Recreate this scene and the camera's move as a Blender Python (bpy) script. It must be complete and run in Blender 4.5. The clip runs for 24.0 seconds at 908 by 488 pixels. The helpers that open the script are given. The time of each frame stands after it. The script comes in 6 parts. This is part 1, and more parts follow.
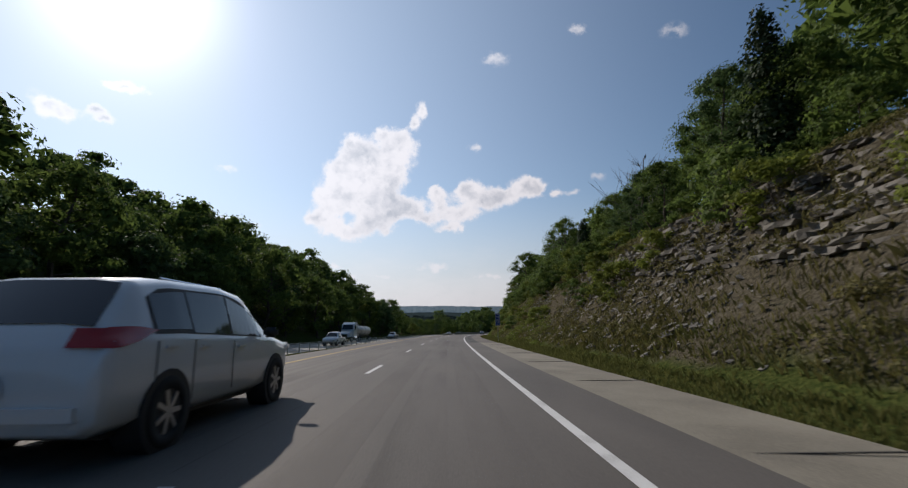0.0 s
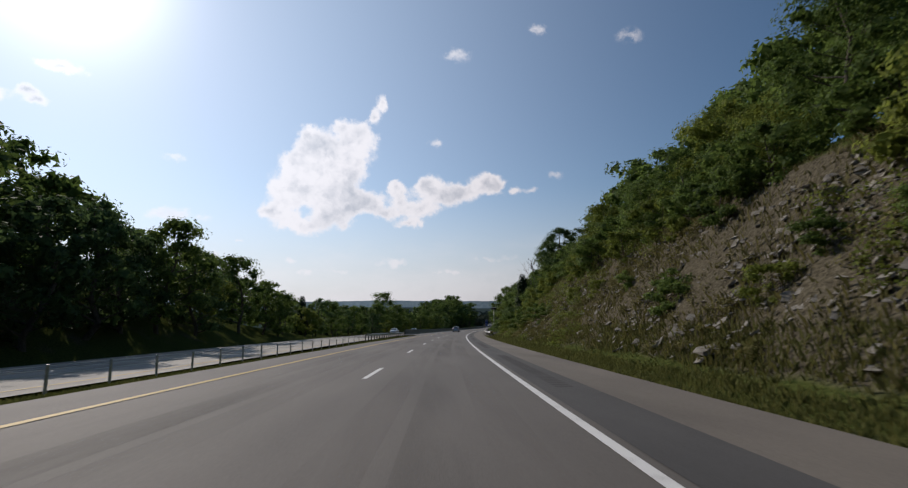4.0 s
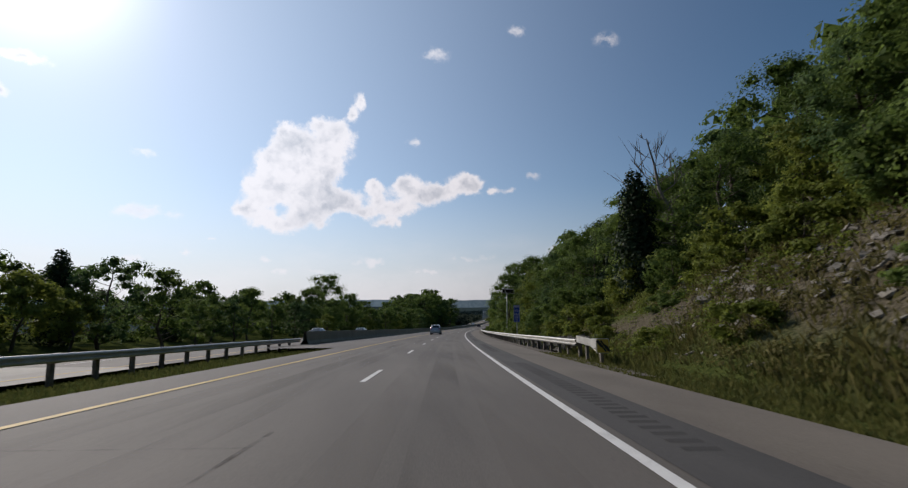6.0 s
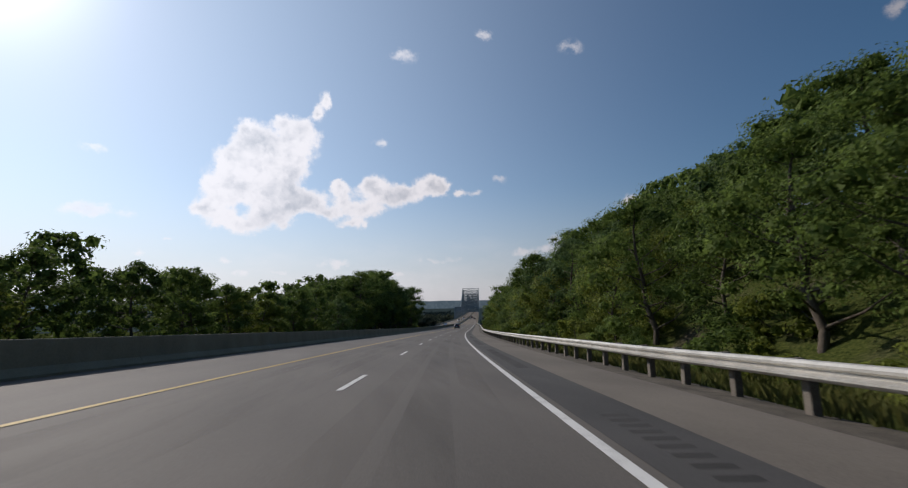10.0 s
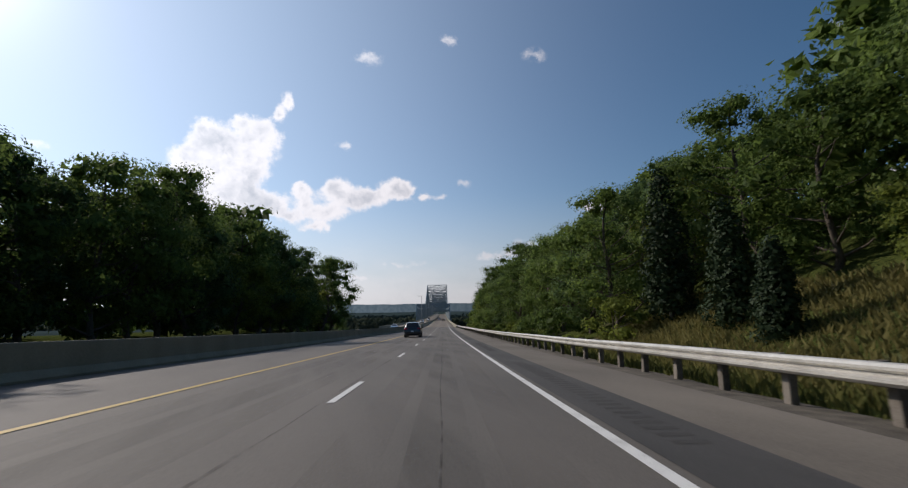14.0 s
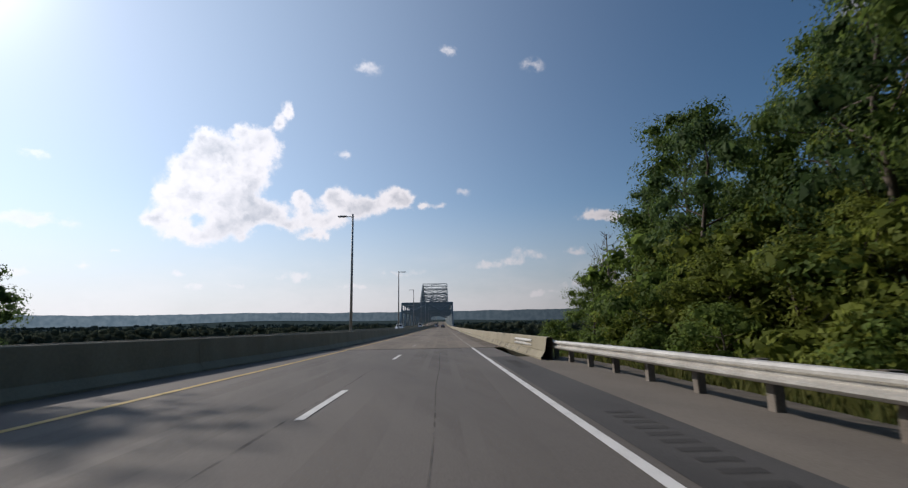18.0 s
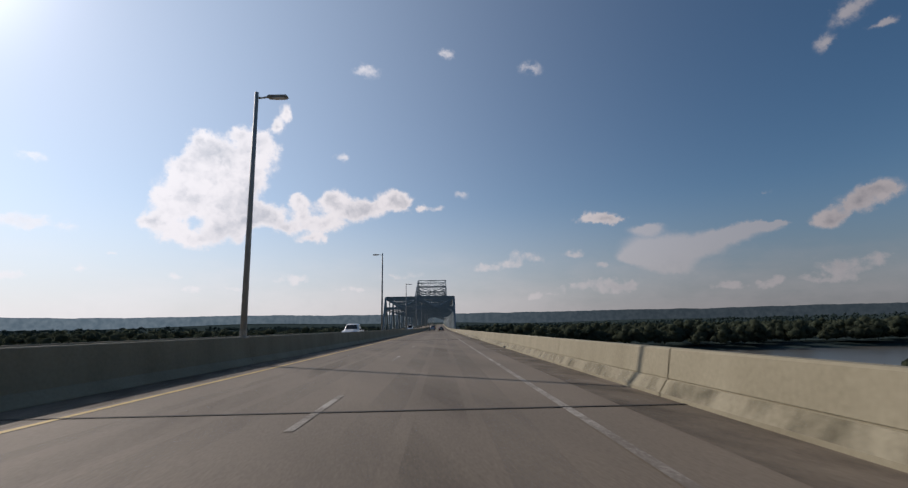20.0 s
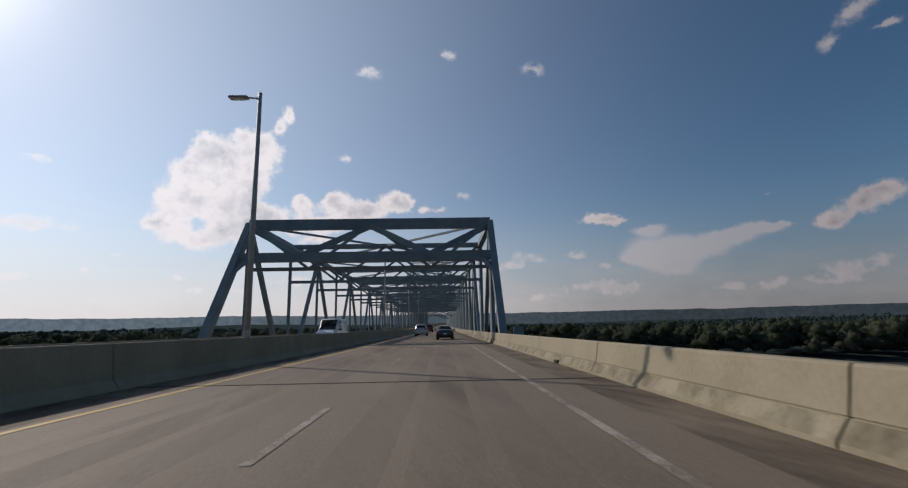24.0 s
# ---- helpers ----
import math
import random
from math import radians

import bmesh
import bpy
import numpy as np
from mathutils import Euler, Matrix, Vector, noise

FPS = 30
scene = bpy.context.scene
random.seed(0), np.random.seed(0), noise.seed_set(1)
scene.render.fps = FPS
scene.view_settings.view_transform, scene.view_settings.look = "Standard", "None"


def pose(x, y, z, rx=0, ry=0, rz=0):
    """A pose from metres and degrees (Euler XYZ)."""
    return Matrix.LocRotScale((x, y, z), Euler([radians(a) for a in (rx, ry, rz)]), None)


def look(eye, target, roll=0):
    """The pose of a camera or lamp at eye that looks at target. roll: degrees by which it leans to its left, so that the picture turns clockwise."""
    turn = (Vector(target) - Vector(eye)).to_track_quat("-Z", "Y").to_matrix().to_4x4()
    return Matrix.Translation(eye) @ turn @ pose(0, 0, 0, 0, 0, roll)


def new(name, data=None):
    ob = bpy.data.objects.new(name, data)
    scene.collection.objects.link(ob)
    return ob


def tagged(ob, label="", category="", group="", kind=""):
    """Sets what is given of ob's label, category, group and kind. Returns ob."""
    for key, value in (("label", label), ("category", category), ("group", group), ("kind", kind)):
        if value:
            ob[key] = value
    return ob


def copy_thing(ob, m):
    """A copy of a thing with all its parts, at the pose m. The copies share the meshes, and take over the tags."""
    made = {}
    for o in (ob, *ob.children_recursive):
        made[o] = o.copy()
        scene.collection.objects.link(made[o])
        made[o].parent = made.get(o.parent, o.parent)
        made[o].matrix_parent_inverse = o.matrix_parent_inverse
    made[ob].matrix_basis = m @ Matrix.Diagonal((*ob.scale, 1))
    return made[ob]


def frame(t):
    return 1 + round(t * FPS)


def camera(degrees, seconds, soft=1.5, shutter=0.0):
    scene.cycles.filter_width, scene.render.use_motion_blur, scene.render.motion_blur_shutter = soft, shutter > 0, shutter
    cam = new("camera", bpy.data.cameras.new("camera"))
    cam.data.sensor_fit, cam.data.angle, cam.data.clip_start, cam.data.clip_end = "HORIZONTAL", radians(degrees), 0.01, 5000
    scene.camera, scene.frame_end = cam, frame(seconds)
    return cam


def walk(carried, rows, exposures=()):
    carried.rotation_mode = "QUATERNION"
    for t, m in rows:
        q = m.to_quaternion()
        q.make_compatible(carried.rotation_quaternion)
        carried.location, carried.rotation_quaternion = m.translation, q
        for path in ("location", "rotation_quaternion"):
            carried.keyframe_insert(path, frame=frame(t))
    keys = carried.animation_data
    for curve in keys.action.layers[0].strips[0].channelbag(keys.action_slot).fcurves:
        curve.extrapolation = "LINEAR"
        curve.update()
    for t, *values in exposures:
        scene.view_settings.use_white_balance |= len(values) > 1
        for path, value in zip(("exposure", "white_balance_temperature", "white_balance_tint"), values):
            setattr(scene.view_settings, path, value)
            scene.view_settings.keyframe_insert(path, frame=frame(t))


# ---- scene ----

# ---------------------------------------------------------------- road axis
SPEED, UNIT = 29.26, 1.0526    # stations a second, metres a station
EYE = 1.19               # eye above the road
# second, camera heading, camera pitch, camera lean (degrees)
LINE = [(0, 0.33, 8.1, 0.3), (1, -0.88, 7.9, 0.3), (2, -2.12, 7.7, 0.3), (3, -3.5, 7.6, 0.3), (4, -4.74, 7.55, 0.3),
        (5, -6.07, 7.5, 0.3), (6, -7.48, 7.5, 0.3), (7, -8.73, 7.5, 0.3), (8, -9.78, 7.55, 0.3), (9, -10.6, 7.6, 0.4),
        (10, -11.63, 7.7, 0.5), (11, -12.99, 7.8, 0.6), (12, -14.21, 7.9, 0.7), (13, -15.07, 8.0, 0.8), (14, -15.99, 8.15, 0.9),
        (15, -16.26, 8.35, 1.0), (16, -16.29, 8.6, 1.0), (17, -16.17, 8.9, 1.0), (18, -16.05, 9.2, 1.0), (19, -16.2, 9.4, 1.0),
        (20, -16.3, 9.55, 1.0), (21, -16.25, 9.65, 1.0), (22, -16.19, 9.65, 1.0), (23, -16.05, 9.65, 1.0), (24, -16.0, 9.7, 1.0)]
AIM_YAW, AIM_PITCH = 1.5, 10.3     # how the camera is turned against its car
_h = np.array([r[1] for r in LINE]) + AIM_YAW
_g = np.array([r[2] for r in LINE]) - AIM_PITCH
_h[15:] = _h[15:].mean()
S0, DS = -400.0, 2.0
_s = np.arange(S0, 6000.0, DS)
_heading = np.radians(np.interp(_s / SPEED, np.arange(25), _h))
_grade = np.radians(np.interp(_s / SPEED, np.arange(25), _g))
_k = np.ones(21) / 21
_heading = np.convolve(np.pad(_heading, 10, mode="edge"), _k, "valid")
_grade = np.convolve(np.pad(_grade, 10, mode="edge"), _k, "valid")
_grade[_s > 720] = np.interp(_s[_s > 720], [720, 900, 6000], [_grade[_s <= 720][-1], 0, 0])
_px, _py, _pz = (np.cumsum(a) * DS * UNIT for a in (-np.sin(_heading), np.cos(_heading), np.tan(_grade)))
_i0 = int(-S0 / DS)
_px, _py, _pz = _px - _px[_i0], _py - _py[_i0], _pz - _pz[_i0]


def axis(s):
    """Places on the road's axis and headings there."""
    return np.interp(s, _s, _px), np.interp(s, _s, _py), np.interp(s, _s, _pz), np.interp(s, _s, _heading)


def at(s, d, z=0.0):
    """World place of a point s stations along the road, d to the right of the camera's lane, z over the road."""
    x, y, zz, h = axis(s)
    return Vector((float(x + math.cos(h) * d), float(y + math.sin(h) * d), float(zz + z)))


def at_np(s, d, z):
    x, y, zz, h = axis(s)
    near = np.clip(d, -130, 130)
    far = d - near
    c = math.radians(-10)
    return np.stack([x + np.cos(h) * near + math.cos(c) * far, y + np.sin(h) * near + math.sin(c) * far, zz + z], -1)


def turn_at(s, extra=0.0):
    return math.degrees(float(axis(s)[3])) + extra


# ---------------------------------------------------------------- camera
cam = camera(88.8, 24.0, soft=1.25, shutter=0.06)
# how far to the right of the lane's middle the car keeps
KEEP = [(0, 0.30), (2, 0.20), (3, 0.2), (5, 0.0), (6.5, 0.02), (8, 0.14), (10, 0.24), (12, 0.16), (14, 0.02), (15.5, 0.08), (17, 0.27), (18.5, 0.06), (21, -0.02), (24, -0.03)]
rows = []
for sec, yaw, pitch, lean in LINE:
    p = at(sec * SPEED, float(np.interp(sec, [k[0] for k in KEEP], [k[1] for k in KEEP])), EYE)
    rows.append((sec, pose(p.x, p.y, p.z, 90 + pitch, lean, yaw)))
walk(cam, rows, exposures=[(0, 0.0, 6450, 15), (9, 0.0, 6450, 15), (13, 0.08, 6450, 15), (15, 0.22, 6450, 15), (17, 0.22, 6450, 15), (18, 0.14, 6450, 15), (19.6, 0.03, 6550, 16), (21, -0.13, 6720, 17), (24, -0.13, 6720, 17)])

# ---------------------------------------------------------------- light
SUN_AZ, SUN_EL = 38.0, 32.0       # degrees to the left of +Y, and up
sun_dir = Vector((-math.sin(radians(SUN_AZ)) * math.cos(radians(SUN_EL)), math.cos(radians(SUN_AZ)) * math.cos(radians(SUN_EL)), math.sin(radians(SUN_EL))))
sun = new("sun", bpy.data.lights.new("sun", "SUN"))
sun.data.energy, sun.data.angle, sun.data.color = 3.0, radians(0.6), (1.0, 0.93, 0.82)
sun.matrix_world = look(sun_dir * 100, (0, 0, 0))

world = bpy.data.worlds.new("sky")
scene.world = world
world.use_nodes = True
wn, wl = world.node_tree.nodes, world.node_tree.links
wn.clear()


def wnode(kind, **values):
    n = wn.new(kind)
    for key, value in values.items():
        n.inputs[key].default_value = value
    return n


w_out = wn.new("ShaderNodeOutputWorld")
w_bg = wnode("ShaderNodeBackground", Strength=0.08)
w_sky = wn.new("ShaderNodeTexSky")
w_sky.sky_type, w_sky.sun_disc = "NISHITA", False
w_sky.sun_elevation, w_sky.sun_rotation = radians(SUN_EL), radians(-SUN_AZ)
w_sky.air_density, w_sky.dust_density, w_sky.ozone_density = 1.0, 0.25, 2.5
w_tc = wn.new("ShaderNodeTexCoord")
w_n1 = wnode("ShaderNodeTexNoise", Scale=11.0, Detail=9.0, Roughness=0.68)
wl.new(w_tc.outputs["Generated"], w_n1.inputs["Vector"])
w_off = wn.new("ShaderNodeVectorMath")
w_off.operation = "MULTIPLY_ADD"
w_off.inputs[1].default_value = (0.05, 0.05, 0.045)
wl.new(w_n1.outputs["Color"], w_off.inputs[0])
w_shift = wn.new("ShaderNodeVectorMath")
w_shift.operation = "SUBTRACT"
w_shift.inputs[1].default_value = (0.025, 0.025, 0.0225)
wl.new(w_tc.outputs["Generated"], w_shift.inputs[0])
wl.new(w_shift.outputs[0], w_off.inputs[2])


def wmath(op, a, b):
    n = wn.new("ShaderNodeMath")
    n.operation = op
    for k, v in enumerate((a, b)):
        if isinstance(v, (int, float)):
            n.inputs[k].default_value = v
        else:
            wl.new(v, n.inputs[k])
    return n.outputs[0]


# clouds: heading to the left, height (degrees), half width, half height
TOWER = [(4.4, 24.0, 1.0, 1.6), (5.4, 22.6, 1.2, 1.5), (9.5, 21.3, 2.8, 1.6), (13.1, 19.7, 3.0, 1.8), (7.0, 20.6, 3.1, 2.3), (11.2, 18.7, 5.4, 3.0), (14.5, 17.2, 2.7, 2.5), (7.8, 18.7, 4.3, 3.1),
    (11.6, 15.9, 7.1, 3.7), (14.7, 14.3, 4.1, 2.6), (8.2, 16.3, 3.2, 3.8), (16.6, 13.6, 1.9, 1.3), (15.6, 12.1, 3.4, 2.0), (17.4, 10.8, 2.7, 1.4), (12.7, 12.7, 6.3, 3.1), (9.2, 13.3, 3.8, 3.4),
    (15.4, 10.0, 2.7, 1.8), (13.0, 9.3, 5.5, 1.8), (10.3, 10.5, 4.7, 2.3), (7.4, 12.3, 3.7, 2.3)]
ARM_AND_EAST = [(5.4, 12.7, 3.3, 2.1), (2.4, 14.4, 1.8, 1.4), (1.9, 13.2, 3.4, 2.8), (-1.7, 14.8, 2.3, 1.9), (-3.1, 13.5, 4.7, 2.4), (-0.4, 11.7, 3.4, 1.9), (-5.9, 13.9, 4.0, 1.9), (-8.6, 14.6, 3.5, 2.1),
    (-10.6, 14.4, 2.6, 1.9), (-12.8, 14.0, 1.2, 1.0), (0.9, 10.0, 2.8, 1.2), (3.6, 11.2, 3.6, 1.5), (-33.2, 11.8, 2.9, 1.1), (-35.5, 11.6, 2.8, 1.0), (-60.2, 11.1, 2.5, 1.7), (-58.3, 10.4, 3.3, 1.9),
    (-56.0, 9.3, 2.5, 1.4)]
PUFFS = [(27.3, 15.6, 2.1, 1.0), (27.3, 9.5, 3.3, 1.2), (25.3, 9.8, 3.8, 1.5), (-5.1, 29.5, 2.9, 1.4), (-2.4, 19.8, 1.7, 0.9), (-17.4, 15.6, 1.6, 0.9), (-14.5, 13.9, 1.7, 0.7), (-16.1, 32.1, 2.1, 0.9),
    (-26.9, 29.6, 2.6, 1.2), (-51.1, 12.5, 1.1, 0.7), (-60.1, 27.5, 3.2, 1.8), (-62.3, 25.5, 2.4, 0.6), (-57.9, 25.5, 1.5, 1.2)]
LOW_PUFFS = [(20.1, 7.3, 1.2, 0.5), (15.0, 5.5, 2.7, 1.0), (12.7, 4.1, 2.4, 1.2), (9.6, 4.1, 2.7, 0.9), (2.3, 5.2, 5.9, 1.2), (23.0, 5.9, 1.8, 0.8), (27.5, 4.8, 3.1, 1.0), (-9.6, 5.7, 5.6, 1.0),
    (-25.4, 7.9, 3.7, 1.9), (-23.9, 7.1, 5.0, 1.4), (-20.5, 6.5, 3.8, 1.3), (-31.1, 7.8, 2.2, 1.1), (-34.1, 6.4, 1.9, 1.0), (-31.4, 4.2, 6.6, 1.8), (-36.2, 3.8, 5.1, 1.7), (-58.7, 4.9, 4.2, 1.9),
    (-56.6, 4.5, 3.9, 1.7), (-55.2, 3.3, 4.0, 1.2), (-47.5, 3.5, 5.9, 1.5), (-50.8, 3.4, 4.2, 1.2), (-26.6, 3.1, 4.5, 1.0), (-3.3, 4.0, 6.7, 0.9)]
SHEETS = [(-39.6, 7.8, 5.4, 3.5), (-41.5, 5.8, 4.9, 2.6), (-38.4, 6.9, 3.4, 1.4), (-39.3, 10.2, 3.3, 1.0), (-44.3, 7.8, 6.1, 2.4), (-47.8, 8.7, 5.3, 1.5), (-50.4, 9.2, 3.7, 0.8), (-52.0, 9.5, 1.8, 0.5)]
NEAR_SUN = [(43.2, 19.1, 2.5, 1.9), (42.0, 18.5, 2.3, 1.4), (39.5, 19.4, 2.0, 0.9), (38.7, 18.6, 1.7, 0.8), (37.1, 22.2, 3.3, 0.9)]
HEAPED, WISPS = TOWER + ARM_AND_EAST + NEAR_SUN, PUFFS + LOW_PUFFS


def blobs(lists, source):
    """Soft round lumps of cover, summed where they meet."""
    total = None
    for az, el, ra, re in lists:
        c = Vector((-math.sin(radians(az)) * math.cos(radians(el)), math.cos(radians(az)) * math.cos(radians(el)), math.sin(radians(el))))
        mp = wn.new("ShaderNodeMapping")
        mp.vector_type = "TEXTURE"
        mp.inputs["Location"].default_value = c
        mp.inputs["Rotation"].default_value = (0, 0, radians(az))
        mp.inputs["Scale"].default_value = (math.tan(radians(ra)), 3.0, math.tan(radians(re)))
        gr = wn.new("ShaderNodeTexGradient")
        gr.gradient_type = "QUADRATIC_SPHERE"
        wl.new(source, mp.inputs["Vector"])
        wl.new(mp.outputs[0], gr.inputs[0])
        total = gr.outputs["Fac"] if total is None else wmath("ADD", total, gr.outputs["Fac"])
    return total


heaped = blobs(HEAPED, w_off.outputs[0])
wisps = blobs(WISPS, w_off.outputs[0])
sheets = blobs(SHEETS, w_off.outputs[0])
cover = wmath("ADD", wmath("MULTIPLY", wmath("MINIMUM", heaped, 0.9), 1.05), wmath("MULTIPLY", wmath("MINIMUM", wisps, 0.8), 0.62))
# thin bank of cloud low over the horizon
w_sep = wn.new("ShaderNodeSeparateXYZ")
wl.new(w_tc.outputs["Generated"], w_sep.inputs[0])
w_low = wn.new("ShaderNodeMapRange")
w_low.inputs[1].default_value, w_low.inputs[2].default_value, w_low.inputs[3].default_value, w_low.inputs[4].default_value = 0.02, 0.24, 0.62, 0.0
wl.new(w_sep.outputs[2], w_low.inputs[0])
w_st = wn.new("ShaderNodeMapping")
w_st.inputs["Scale"].default_value = (5.0, 5.0, 15.0)
wl.new(w_tc.outputs["Generated"], w_st.inputs[0])
w_n2 = wnode("ShaderNodeTexNoise", Scale=1.0, Detail=6.0, Roughness=0.6)
wl.new(w_st.outputs[0], w_n2.inputs["Vector"])
low = wmath("MULTIPLY", w_low.outputs[0], w_n2.outputs["Fac"])
w_n4 = wnode("ShaderNodeTexNoise", Scale=30.0, Detail=9.0, Roughness=0.65)
wl.new(w_tc.outputs["Generated"], w_n4.inputs["Vector"])


def wstep(value, lo, hi, top=1.0):
    n = wn.new("ShaderNodeMapRange")
    n.interpolation_type = "SMOOTHSTEP"
    n.inputs[1].default_value, n.inputs[2].default_value, n.inputs[4].default_value = lo, hi, top
    wl.new(value, n.inputs[0])
    return n.outputs[0]


# rounded billows at three sizes, seen here and a little nearer the sun
def billows(source):
    total = None
    for scale, weight in ((21.0, 0.55), (48.0, 0.34), (105.0, 0.2)):
        v = wn.new("ShaderNodeTexVoronoi")
        v.feature, v.inputs["Scale"].default_value = "SMOOTH_F1", scale
        wl.new(source, v.inputs["Vector"])
        one = wmath("MULTIPLY", wmath("SUBTRACT", 0.42, v.outputs["Distance"]), weight)
        total = one if total is None else wmath("ADD", total, one)
    return total


w_sunner = wn.new("ShaderNodeVectorMath")
w_sunner.inputs[1].default_value = sun_dir * 0.011
wl.new(w_off.outputs[0], w_sunner.inputs[0])
billow = billows(w_off.outputs[0])
relief = wmath("SUBTRACT", billow, billows(w_sunner.outputs[0]))
ragged = wmath("ADD", billow, wmath("MULTIPLY", wmath("SUBTRACT", w_n4.outputs["Fac"], 0.5), 1.25))
rough_cover = wmath("ADD", cover, wmath("MULTIPLY", ragged, wstep(cover, 0.0, 0.25)))
thin_sheet = wstep(wmath("ADD", sheets, wmath("MULTIPLY", wmath("SUBTRACT", w_n4.outputs["Fac"], 0.5), 0.12)), 0.05, 0.5, 0.62)
bank = wstep(wmath("ADD", low, wmath("MULTIPLY", billow, 0.05)), 0.12, 0.36, 0.34)
density = wmath("MAXIMUM", wmath("MAXIMUM", wmath("MULTIPLY", wstep(rough_cover, 0.06, 0.56), wmath("ADD", 0.72, wstep(heaped, 0.0, 0.15, 0.26))), thin_sheet), bank)
w_n3 = wnode("ShaderNodeTexNoise", Scale=9.0, Detail=7.0, Roughness=0.6)
wl.new(w_off.outputs[0], w_n3.inputs["Vector"])
# dull in the deep middle and on the sides turned from the sun, bright where thin
deep = wmath("ADD", wmath("MULTIPLY", wmath("SUBTRACT", w_n3.outputs["Fac"], 0.52), 3.0), wmath("MULTIPLY", relief, -2.0))
thick = wmath("MULTIPLY", wstep(wmath("ADD", deep, wmath("MULTIPLY", cover, 0.55)), -0.15, 1.05), wstep(rough_cover, 0.15, 1.15))
thick = wmath("MAXIMUM", thick, wmath("MULTIPLY", wstep(deep, -0.25, 0.6, 0.6), wmath("MULTIPLY", bank, wstep(cover, 0.3, 0.02))))
w_dot = wn.new("ShaderNodeVectorMath")
w_dot.operation = "DOT_PRODUCT"
w_dot.inputs[1].default_value = sun_dir
wl.new(w_tc.outputs["Generated"], w_dot.inputs[0])
sunward = wstep(w_dot.outputs["Value"], 0.0, 0.85)


def wmix(fac, a, b):
    n = wn.new("ShaderNodeMix")
    n.data_type = "RGBA"
    wl.new(fac, n.inputs[0])
    for k, v in ((6, a), (7, b)):
        if isinstance(v, tuple):
            n.inputs[k].default_value = (*v, 1)
        else:
            wl.new(v, n.inputs[k])
    return n.outputs[2]


cloud_lit = wmix(sunward, (4.6, 4.4, 4.5), (9.6, 9.4, 9.5))
cloud_dull = wmix(sunward, (2.3, 2.4, 2.75), (4.9, 5.15, 5.7))
cloud = wmix(thick, cloud_lit, cloud_dull)
# pale haze towards the horizon
haze = wstep(w_sep.outputs[2], 0.26, -0.02, 0.85)
w_sat = wn.new("ShaderNodeHueSaturation")
w_sat.inputs["Hue"].default_value = 0.494
wl.new(wmath("SUBTRACT", 1.18, wmath("MULTIPLY", sunward, 0.30)), w_sat.inputs["Saturation"])
wl.new(wmath("ADD", 0.80, wmath("MULTIPLY", sunward, 0.24)), w_sat.inputs["Value"])
wl.new(w_sky.outputs[0], w_sat.inputs["Color"])
hazed = wmix(haze, w_sat.outputs[0], wmix(sunward, (1.75, 2.0, 2.45), (6.9, 7.1, 7.6)))
skyward = wmix(density, hazed, cloud)
# the bright haze round the sun
halo = wmath("POWER", wmath("MAXIMUM", w_dot.outputs["Value"], 0.0), 160.0)
w_halo = wn.new("ShaderNodeMix")
w_halo.data_type, w_halo.blend_type, w_halo.clamp_result = "RGBA", "ADD", False
w_halo.inputs[7].default_value = (11.0, 10.8, 10.4, 1)
wl.new(halo, w_halo.inputs[0])
wl.new(skyward, w_halo.inputs[6])
glare = wmath("POWER", wmath("MAXIMUM", w_dot.outputs["Value"], 0.0), 5.0)
w_glare = wn.new("ShaderNodeMix")
w_glare.data_type, w_glare.blend_type, w_glare.clamp_result = "RGBA", "ADD", False
w_glare.inputs[7].default_value = (3.1, 3.9, 4.4, 1)
wl.new(glare, w_glare.inputs[0])
wl.new(w_halo.outputs[2], w_glare.inputs[6])
wl.new(w_glare.outputs[2], w_bg.inputs["Color"])
wl.new(w_bg.outputs[0], w_out.inputs[0])


